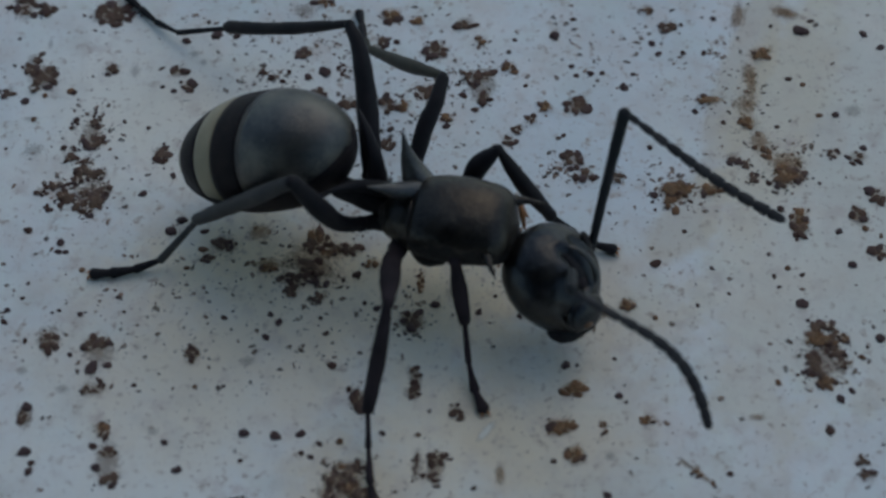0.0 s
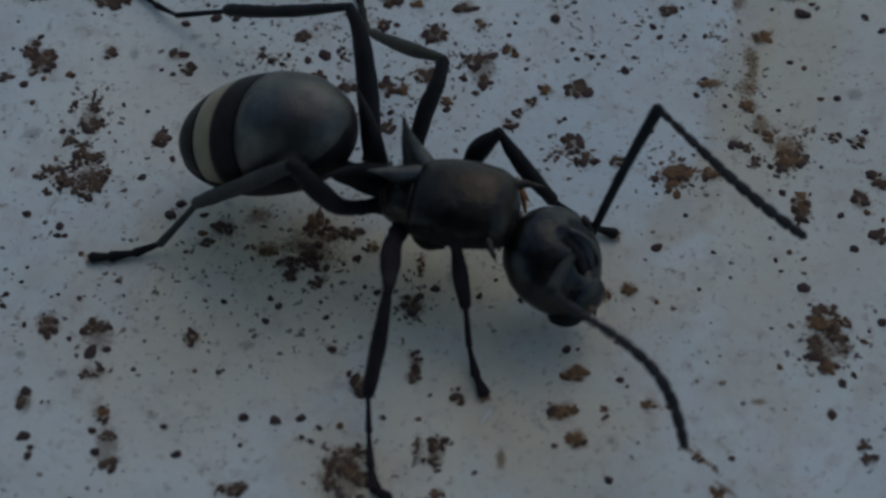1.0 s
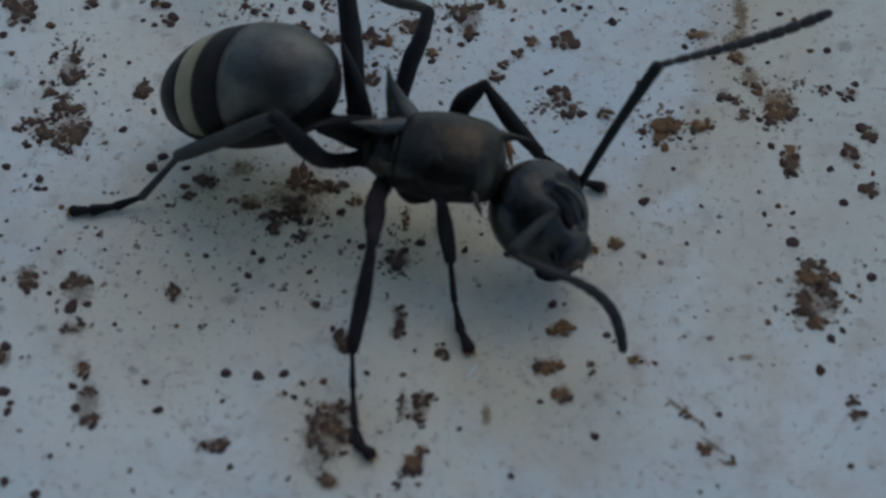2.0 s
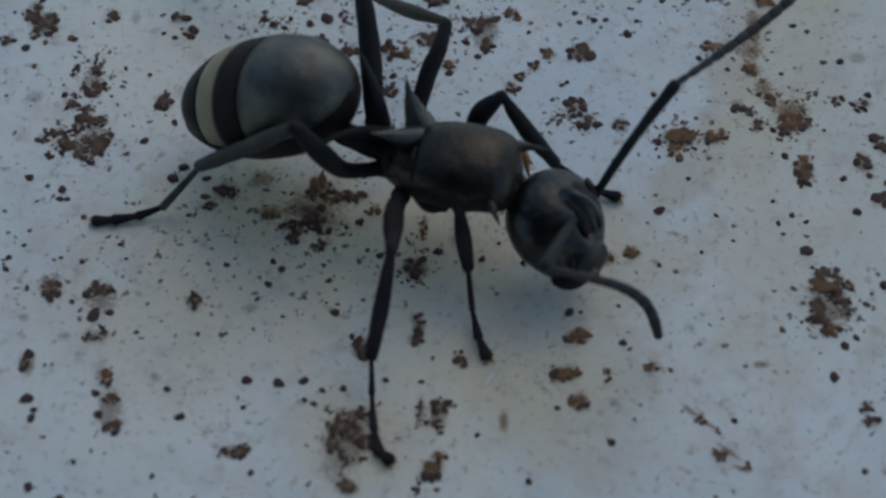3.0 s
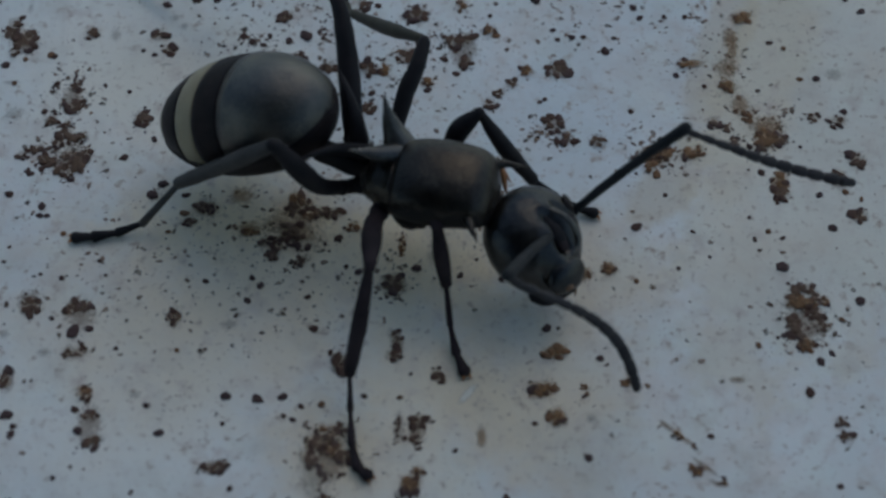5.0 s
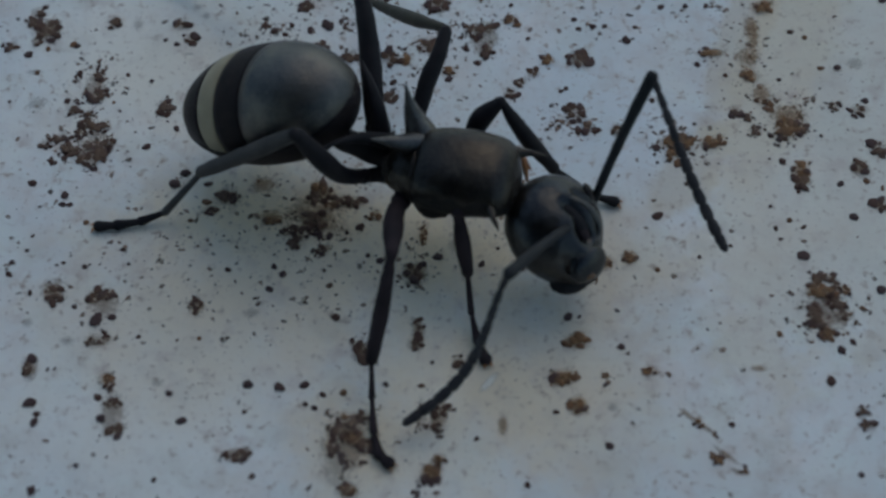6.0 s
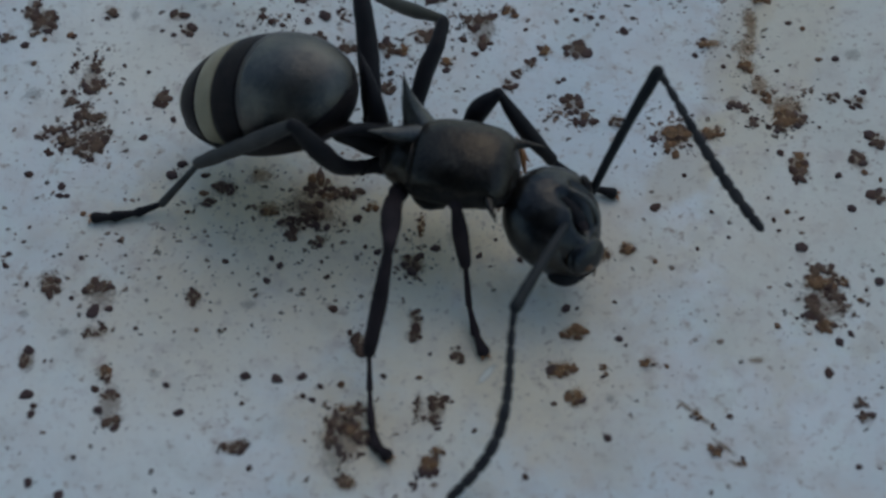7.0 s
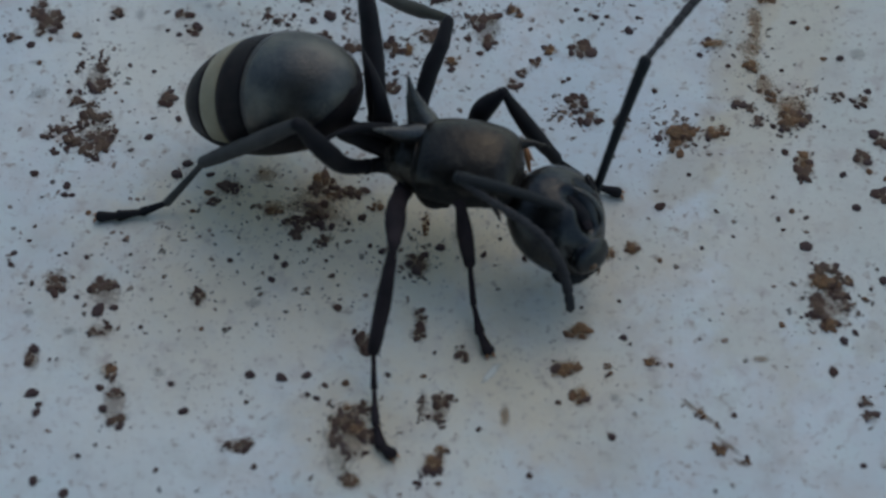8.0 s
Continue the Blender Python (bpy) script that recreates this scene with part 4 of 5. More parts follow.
clumps(BROWN, "clump of dark-brown soil crumbs stuck to white paint", [
    (-8.66, 6.13, 0.35, 0.20, 14), (-8.24, 6.05, 0.14, 0.14, 5), (-6.88, 5.97, 0.38, 0.31, 24), (-5.15, 4.00, 0.11, 0.14, 6), (-5.41, 4.45, 0.14, 0.14, 4), (-1.21, 5.20, 0.09, 0.14, 5),
    (-0.16, 4.94, 0.21, 0.17, 12), (-2.85, 4.90, 0.14, 0.14, 6), (-2.05, 4.49, 0.07, 0.14, 4), (-2.53, 3.85, 0.14, 0.08, 6), (-1.93, 3.56, 0.18, 0.11, 8), (-0.37, 3.85, 0.18, 0.16, 12),
    (0.85, 4.34, 0.16, 0.11, 6), (0.62, 4.22, 0.12, 0.19, 6), (0.81, 3.75, 0.16, 0.14, 8), (-1.08, 2.55, 0.16, 0.11, 8), (-1.13, 3.56, 0.11, 0.19, 8), (2.69, 3.49, 0.20, 0.19, 14)])
clumps(BROWN, "clump of dark-brown soil crumbs stuck to white paint", [
    (2.55, 2.13, 0.16, 0.19, 11), (2.79, 1.75, 0.18, 0.12, 9), (3.40, 1.67, 0.11, 0.16, 7), (-4.28, 0.15, 0.11, 0.10, 5), (-4.10, 0.08, 0.07, 0.10, 4), (-4.50, -0.22, 0.11, 0.09, 5),
    (-0.59, -1.67, 0.17, 0.20, 12), (8.08, 0.82, 0.13, 0.13, 6), (8.45, 1.22, 0.15, 0.19, 8), (8.35, -0.09, 0.13, 0.13, 8), (-7.32, -2.10, 0.15, 0.20, 14), (-6.56, -2.14, 0.13, 0.13, 8),
    (-6.30, -2.14, 0.15, 0.08, 6), (-4.65, -2.35, 0.08, 0.18, 8), (-6.51, -3.15, 0.15, 0.06, 6), (-6.27, -3.02, 0.06, 0.10, 5), (-7.64, -3.68, 0.08, 0.17, 8), (-6.03, -4.45, 0.14, 0.07, 6)])
clumps(BROWN, "clump of dark-brown soil crumbs stuck to white paint", [
    (-5.93, -5.04, 0.18, 0.10, 9), (-0.50, -2.84, 0.09, 0.17, 9), (-0.54, -3.21, 0.10, 0.15, 8), (-1.49, -3.39, 0.19, 0.15, 10), (0.29, -3.62, 0.09, 0.15, 7), (7.50, -4.65, 0.09, 0.10, 5),
    (7.52, -4.93, 0.08, 0.12, 5), (-3.72, -5.51, 0.22, 0.10, 9), (4.70, 5.62, 0.19, 0.13, 8), (0.45, 5.66, 0.19, 0.11, 8), (7.74, 2.31, 0.11, 0.09, 4), (8.17, 2.17, 0.16, 0.11, 7),
    (1.77, 3.15, 0.11, 0.11, 6), (1.51, 2.91, 0.11, 0.08, 6), (1.33, 2.59, 0.10, 0.11, 6), (6.99, -1.77, 0.13, 0.10, 6), (7.20, -1.74, 0.11, 0.10, 6), (7.32, -1.94, 0.08, 0.10, 4)])
clumps(BROWN, "clump of dark-brown soil crumbs stuck to white paint", [
    (6.85, -2.56, 0.10, 0.18, 10), (6.95, -2.81, 0.12, 0.22, 12), (7.25, -2.35, 0.13, 0.11, 8), (7.40, -2.54, 0.09, 0.16, 10), (-2.49, 0.08, 0.17, 0.14, 10), (-2.22, 0.17, 0.11, 0.10, 5),
    (-1.96, 0.01, 0.15, 0.10, 8), (-1.69, -0.01, 0.11, 0.10, 5), (-2.63, -0.45, 0.13, 0.23, 12), (-2.41, -0.51, 0.11, 0.28, 12), (-3.00, -0.67, 0.15, 0.09, 6), (-2.78, -0.80, 0.13, 0.08, 5),
    (-2.34, -1.12, 0.14, 0.10, 8), (-2.88, -1.00, 0.10, 0.10, 8), (4.47, 1.42, 0.09, 0.13, 6), (6.63, 1.60, 0.13, 0.12, 10), (7.09, 1.74, 0.10, 0.09, 6), (5.73, 2.14, 0.11, 0.11, 8)])
clumps(BROWN, "clump of dark-brown soil crumbs stuck to white paint", [
    (5.98, 2.03, 0.10, 0.07, 4), (6.12, 1.68, 0.10, 0.11, 6), (6.89, 0.44, 0.13, 0.13, 12), (-8.32, 4.70, 0.09, 0.13, 6), (-8.41, 4.45, 0.12, 0.12, 8), (-8.06, 4.37, 0.16, 0.12, 10),
    (-8.11, 4.15, 0.21, 0.15, 14), (-8.29, 3.93, 0.09, 0.08, 4), (-8.80, 3.85, 0.18, 0.10, 6), (-6.76, 4.42, 0.12, 0.12, 8), (-6.97, 3.24, 0.07, 0.10, 5), (-6.97, 3.02, 0.10, 0.08, 6),
    (-7.35, 3.08, 0.07, 0.08, 4), (-6.98, 2.55, 0.15, 0.12, 10), (-6.78, 2.66, 0.06, 0.07, 3), (-7.35, 2.21, 0.11, 0.11, 8), (-7.28, 2.42, 0.07, 0.07, 4), (-7.03, 2.10, 0.09, 0.07, 4)])
clumps(BROWN, "clump of dark-brown soil crumbs stuck to white paint", [
    (-7.08, 1.85, 0.13, 0.11, 8), (-6.94, 1.78, 0.11, 0.11, 7), (-6.74, 1.78, 0.09, 0.09, 6), (-7.20, 1.61, 0.11, 0.08, 5), (-7.52, 1.50, 0.16, 0.09, 8), (-7.39, 1.29, 0.13, 0.11, 8),
    (-7.75, 1.54, 0.07, 0.07, 4), (-7.84, 1.36, 0.10, 0.08, 5), (-6.63, 1.39, 0.11, 0.13, 8), (-6.76, 1.29, 0.13, 0.11, 8), (-7.00, 1.29, 0.11, 0.08, 5), (-7.27, 1.20, 0.11, 0.09, 6),
    (-6.82, 1.06, 0.18, 0.11, 10), (-7.10, 0.98, 0.11, 0.11, 7), (-7.65, 0.95, 0.08, 0.08, 5), (-7.42, 1.09, 0.07, 0.07, 3), (-6.90, 0.84, 0.09, 0.07, 4), (-5.59, 2.27, 0.13, 0.20, 14)])
clumps(BROWN, "clump of dark-brown soil crumbs stuck to white paint", [
    (-1.93, -5.04, 0.12, 0.14, 10), (-1.69, -4.93, 0.14, 0.08, 6), (-1.54, -4.75, 0.09, 0.10, 8), (-1.45, -5.33, 0.16, 0.11, 10), (-2.05, -5.35, 0.10, 0.17, 6), (-1.88, -5.56, 0.07, 0.07, 6),
    (-1.79, -5.72, 0.08, 0.10, 5), (-1.49, -5.69, 0.06, 0.07, 4), (-1.74, -6.20, 0.14, 0.09, 8), (-0.12, -4.59, 0.14, 0.13, 12), (-0.25, -4.93, 0.10, 0.07, 5), (-0.12, -5.09, 0.07, 0.07, 4),
    (-0.49, -4.67, 0.06, 0.17, 6), (-0.50, -4.95, 0.05, 0.07, 3), (-0.52, -6.20, 0.06, 0.14, 5)])
clumps(RUST, "clump of rusty-brown soil crumbs stuck to white paint", [
    (5.31, -5.81, 0.06, 0.07, 3), (4.80, -5.61, 0.09, 0.08, 5), (4.81, -5.12, 0.06, 0.05, 2), (4.53, -4.90, 0.09, 0.06, 4), (-2.47, 6.29, 0.21, 0.10, 6), (-1.08, 5.90, 0.16, 0.14, 8),
    (-0.52, 5.77, 0.12, 0.10, 5), (0.75, 5.20, 0.09, 0.14, 4), (-0.79, 3.49, 0.11, 0.11, 5), (0.07, 3.12, 0.09, 0.14, 5), (2.06, 3.49, 0.09, 0.14, 4), (1.40, 4.49, 0.14, 0.11, 4),
    (4.29, 6.05, 0.09, 0.11, 5), (6.07, 3.08, 0.10, 0.15, 7), (5.26, 3.66, 0.16, 0.08, 6), (6.51, 4.85, 0.14, 0.10, 6), (6.40, 2.31, 0.08, 0.11, 4), (3.47, -1.29, 0.10, 0.10, 5)])
clumps(RUST, "clump of rusty-brown soil crumbs stuck to white paint", [
    (2.98, -1.44, 0.13, 0.11, 7), (2.39, -3.15, 0.19, 0.12, 11), (2.11, -3.94, 0.23, 0.11, 14), (2.39, -4.50, 0.16, 0.11, 11), (-3.33, -0.45, 0.13, 0.06, 5), (-0.43, -0.77, 0.05, 0.23, 6),
    (-6.17, -4.04, 0.10, 0.16, 6), (3.70, -3.80, 0.12, 0.07, 5), (2.91, -3.94, 0.06, 0.15, 5), (6.91, -1.99, 0.13, 0.10, 6), (7.00, -2.12, 0.11, 0.08, 4), (7.20, -2.09, 0.15, 0.08, 6),
    (7.49, -2.04, 0.08, 0.08, 3), (7.05, -3.02, 0.15, 0.10, 6), (6.70, -2.81, 0.07, 0.09, 4), (-2.44, 0.35, 0.15, 0.13, 6), (-2.16, -0.09, 0.15, 0.06, 4), (-1.39, -0.38, 0.09, 0.08, 4)])
clumps(RUST, "clump of rusty-brown soil crumbs stuck to white paint", [
    (4.49, 1.39, 0.15, 0.16, 12), (4.67, 1.55, 0.13, 0.08, 6), (4.80, 1.39, 0.11, 0.12, 6), (4.39, 1.12, 0.09, 0.11, 4), (5.21, 1.39, 0.13, 0.11, 5), (5.40, 1.44, 0.09, 0.09, 4),
    (6.80, 1.75, 0.20, 0.19, 12), (6.64, 1.92, 0.09, 0.08, 3), (6.89, 0.76, 0.13, 0.12, 10), (-0.26, -5.88, 0.14, 0.15, 12), (-0.11, -5.65, 0.09, 0.10, 6), (-1.61, -5.18, 0.12, 0.10, 4),
    (-1.87, -4.78, 0.10, 0.07, 3)])
crumbs(SOIL, "black-brown soil crumb lying on white paint", [
    (-5.89, 2.95, 0.05), (-5.45, 3.90, 0.06), (-5.69, 4.01, 0.05), (-5.29, 5.23, 0.09), (-4.66, 5.40, 0.12), (-4.25, 5.37, 0.09),
    (2.30, 5.37, 0.11), (1.28, 4.57, 0.09), (-2.75, 4.27, 0.09), (-2.42, 4.40, 0.13), (2.63, 4.55, 0.06), (3.01, 4.37, 0.07),
    (7.42, 5.49, 0.15), (8.69, 5.42, 0.09), (9.00, 5.06, 0.08), (4.30, 5.16, 0.08), (4.42, 4.87, 0.07), (5.62, 5.83, 0.07),
    (3.68, 4.00, 0.09), (5.07, 3.37, 0.06), (7.88, 3.28, 0.09), (8.35, 2.44, 0.08), (7.15, 2.34, 0.04), (-5.31, 1.75, 0.07),
    (-5.87, 1.32, 0.08), (-5.06, 0.67, 0.10), (-5.25, 0.41, 0.11), (-7.36, 0.15, 0.08), (-7.37, -0.07, 0.07), (-7.24, -0.08, 0.06)])
crumbs(SOIL, "black-brown soil crumb lying on white paint", [
    (-3.23, -1.51, 0.06), (-6.81, -1.50, 0.06), (-8.20, -1.41, 0.07), (-0.15, -1.29, 0.09), (0.67, -1.45, 0.07), (-0.41, -1.44, 0.06),
    (6.77, -1.26, 0.11), (7.82, -0.37, 0.08), (7.65, 0.41, 0.07), (6.24, -0.12, 0.04), (-6.48, -2.67, 0.13), (-6.20, -2.62, 0.08),
    (-7.58, -3.53, 0.10), (-7.52, -4.45, 0.12), (-7.41, -4.85, 0.08), (-6.22, -4.77, 0.09), (-4.77, -4.82, 0.09), (-3.61, -4.07, 0.10),
    (-3.03, -4.12, 0.11), (-5.03, -4.25, 0.06), (-3.31, -2.00, 0.07), (2.27, -2.62, 0.08), (2.17, -1.95, 0.08), (3.22, -3.27, 0.07),
    (7.68, -4.88, 0.08), (2.92, -5.33, 0.08), (8.15, -2.04, 0.11), (1.44, -1.54, 0.06), (-6.92, -2.39, 0.06), (5.27, 3.78, 0.06)])
crumbs(SOIL, "black-brown soil crumb lying on white paint", [
    (-7.31, -6.23, 0.09), (-6.57, -5.72, 0.06), (7.34, -5.92, 0.06), (-6.75, -6.47, 0.10), (7.50, -3.17, 0.06), (7.27, -3.34, 0.08),
    (-2.22, -0.82, 0.08), (-1.53, -0.36, 0.04), (-1.24, -1.37, 0.07), (-3.08, -1.68, 0.08), (4.13, 1.28, 0.07), (4.09, 1.12, 0.04),
    (4.13, 0.92, 0.04), (-8.43, 3.63, 0.09), (-7.32, 2.24, 0.06), (-2.58, -4.08, 0.09), (-2.38, -4.55, 0.06)])
crumbs(BROWN, "brown soil crumb lying on white paint", [
    (5.13, -4.90, 0.06), (-6.38, 3.11, 0.05), (-7.48, 3.85, 0.07), (-4.86, 5.74, 0.05), (-4.30, 5.14, 0.03), (1.49, 5.26, 0.05),
    (0.64, 3.41, 0.07), (2.72, 4.30, 0.06), (2.41, 2.76, 0.05), (2.30, 2.69, 0.05), (-1.60, 4.22, 0.06), (-1.06, 2.91, 0.06),
    (2.71, 5.82, 0.06), (1.35, 4.94, 0.06), (1.68, 4.04, 0.05), (-2.49, 3.93, 0.08), (-0.96, 5.20, 0.07), (6.19, 2.45, 0.06),
    (6.68, 2.98, 0.05), (5.35, 4.90, 0.06), (4.94, 4.90, 0.06), (3.87, 4.34, 0.05), (4.11, 2.45, 0.06), (5.62, 3.09, 0.05),
    (3.24, 4.37, 0.06), (6.79, 5.63, 0.05), (7.64, 5.77, 0.06), (4.94, 5.66, 0.05), (7.03, 4.22, 0.07), (-4.59, 0.41, 0.07)])
crumbs(BROWN, "brown soil crumb lying on white paint", [
    (-4.10, -1.58, 0.06), (-6.13, -1.12, 0.05), (-5.99, -1.44, 0.04), (-7.22, -1.41, 0.04), (-7.87, -0.80, 0.04), (-8.22, -1.67, 0.06),
    (-7.94, -1.13, 0.04), (-8.01, 0.44, 0.08), (-2.17, -1.92, 0.05), (1.71, -1.63, 0.05), (0.99, -1.09, 0.04), (-2.05, -2.62, 0.08),
    (-1.73, -3.15, 0.06), (1.98, -4.64, 0.06), (2.48, -2.62, 0.04), (-5.67, -3.05, 0.05), (-7.78, -2.08, 0.05), (-4.03, -3.07, 0.04),
    (-3.64, -4.63, 0.05), (-6.30, -4.33, 0.07), (-7.38, -4.68, 0.06), (6.30, -0.64, 0.05), (6.84, -0.60, 0.05), (6.38, -0.88, 0.04),
    (5.41, -1.03, 0.04), (5.13, -0.45, 0.05), (4.80, -1.29, 0.04), (7.39, 1.57, 0.04), (4.07, -0.34, 0.10), (7.01, -4.00, 0.09)])
crumbs(BROWN, "brown soil crumb lying on white paint", [
    (3.34, -3.41, 0.04), (-0.25, -3.60, 0.04), (0.54, -5.19, 0.05), (3.18, -2.48, 0.04), (-3.44, -5.94, 0.06), (-5.17, -6.01, 0.05),
    (1.44, -6.12, 0.06), (-3.14, 4.40, 0.06), (-3.68, 4.40, 0.08), (-3.50, 4.25, 0.07), (-3.26, 4.15, 0.07), (0.41, 4.37, 0.07),
    (0.41, 3.78, 0.08), (7.21, -2.96, 0.05), (7.89, -2.22, 0.04), (6.54, -2.83, 0.04), (-1.63, -0.60, 0.08), (-1.89, -0.73, 0.05),
    (-1.48, -1.25, 0.05), (-2.29, -1.58, 0.04), (6.40, 1.58, 0.07), (4.66, 0.41, 0.05), (4.84, 1.12, 0.04), (6.57, 0.95, 0.07),
    (6.82, 0.23, 0.05), (-8.23, 4.87, 0.07), (-7.54, 2.45, 0.06), (-2.24, -4.28, 0.06), (-2.54, -4.47, 0.05), (-1.09, -4.07, 0.06)])
crumbs(RUST, "reddish-brown soil crumb lying on white paint", [
    (-6.88, -0.49, 0.06), (-4.89, -0.45, 0.05), (-4.60, -0.01, 0.08), (3.99, -1.58, 0.05), (8.15, 0.48, 0.07), (8.45, 0.31, 0.05),
    (6.58, -0.45, 0.06), (4.06, -3.86, 0.05), (7.30, 4.07, 0.06), (7.56, 3.27, 0.06), (-4.55, -3.08, 0.05), (-0.45, -4.10, 0.05),
    (7.75, -2.44, 0.06), (6.16, -3.00, 0.06), (4.53, 0.91, 0.09), (-8.05, 3.78, 0.06), (-7.55, 3.90, 0.07), (-8.21, 3.17, 0.06),
    (-6.61, 2.41, 0.04), (-1.86, -4.23, 0.07)])


def speckle():
    """Dust and specks too small to pick apart, over the sheet around the ant."""
    own = random.Random(11)
    verts, faces = [], []
    bm = bmesh.new()
    bmesh.ops.create_icosphere(bm, subdivisions=2, radius=1)
    bm.verts.index_update()
    shape = [v.co.copy() for v in bm.verts]
    tris = [[v.index for v in f.verts] for f in bm.faces]
    bm.free()
    centres = [(own.uniform(-16, 16), own.uniform(-13, 15)) for _ in range(260)]
    thick = [(-1.9, 5.0, 1.5, 0.8), (-0.2, 3.8, 1.3, 0.8), (0.6, 4.5, 1.0, 0.8), (-2.3, -0.4, 0.9, 1.0), (-0.9, 2.8, 0.9, 0.8), (6.8, 2.1, 0.8, 0.7), (3.4, 5.1, 1.5, 1.0), (-7.0, 1.5, 0.8, 0.8), (-3.5, 4.1, 0.7, 0.6), (-0.7, -1.5, 0.6, 0.6), (7.1, -2.5, 0.6, 0.8), (-3.3, 5.4, 1.4, 0.7), (-5.6, -2.0, 2.1, 1.5), (5.9, 4.1, 0.7, 1.4), (2.4, 1.9, 0.7, 0.4), (-1.6, -5.1, 0.6, 0.5), (-4.1, -0.4, 1.3, 0.9), (4.6, 1.4, 0.6, 0.5), (-7.0, 2.9, 0.6, 0.7), (-2.4, -2.0, 1.5, 1.0)]
    for i in range(4400):
        if i < 2100:
            cx, cy, sx, sy = thick[i % len(thick)]
            x, y = own.gauss(cx, sx * 0.6), own.gauss(cy, sy * 0.6)
        elif own.random() < 0.6:
            cx, cy = own.choice(centres)
            x, y = own.gauss(cx, 0.45), own.gauss(cy, 0.45)
        else:
            x, y = own.uniform(-18, 18), own.uniform(-14, 16)
        r = 0.010 + 0.045 * own.random() ** 2.2
        if (abs(x) > 9 or abs(y) > 6.8) and own.random() < 0.05:
            r *= 3
        base = len(verts)
        sx, sy, turn = r * own.uniform(0.8, 1.6), r * own.uniform(0.6, 1.0), own.uniform(0, 6.28)
        off = Vector((own.random() * 50, own.random() * 50, 0))
        for c in shape:
            k = 1 + 0.9 * noise.noise(c * 1.9 + off)
            a, b = c.x * sx * k, c.y * sy * k
            verts.append(((x + a * math.cos(turn) - b * math.sin(turn)) * MM, (y + a * math.sin(turn) + b * math.cos(turn)) * MM, max(c.z * r * 0.12, -0.001) * MM))
        faces += [[base + j for j in t] for t in tris]
    me = bpy.data.meshes.new("dust_specks")
    me.from_pydata(verts, [], faces)
    me.shade_smooth()
    me.materials.append(DUST)
    tagged(new("dust_specks", me), "fine brown dust specks scattered on the white paint", "dust", kind="stuff")


speckle()


# ---------------------------------------------------------------- what moves
def aim(p, q, up=(0, 0, 1)):
    """A pose in the ant's space at p, with x towards q (mm in the place)."""
    m = axes(rel(p), Vector(q) - Vector(p), up)
    m.translation *= MM
    return m


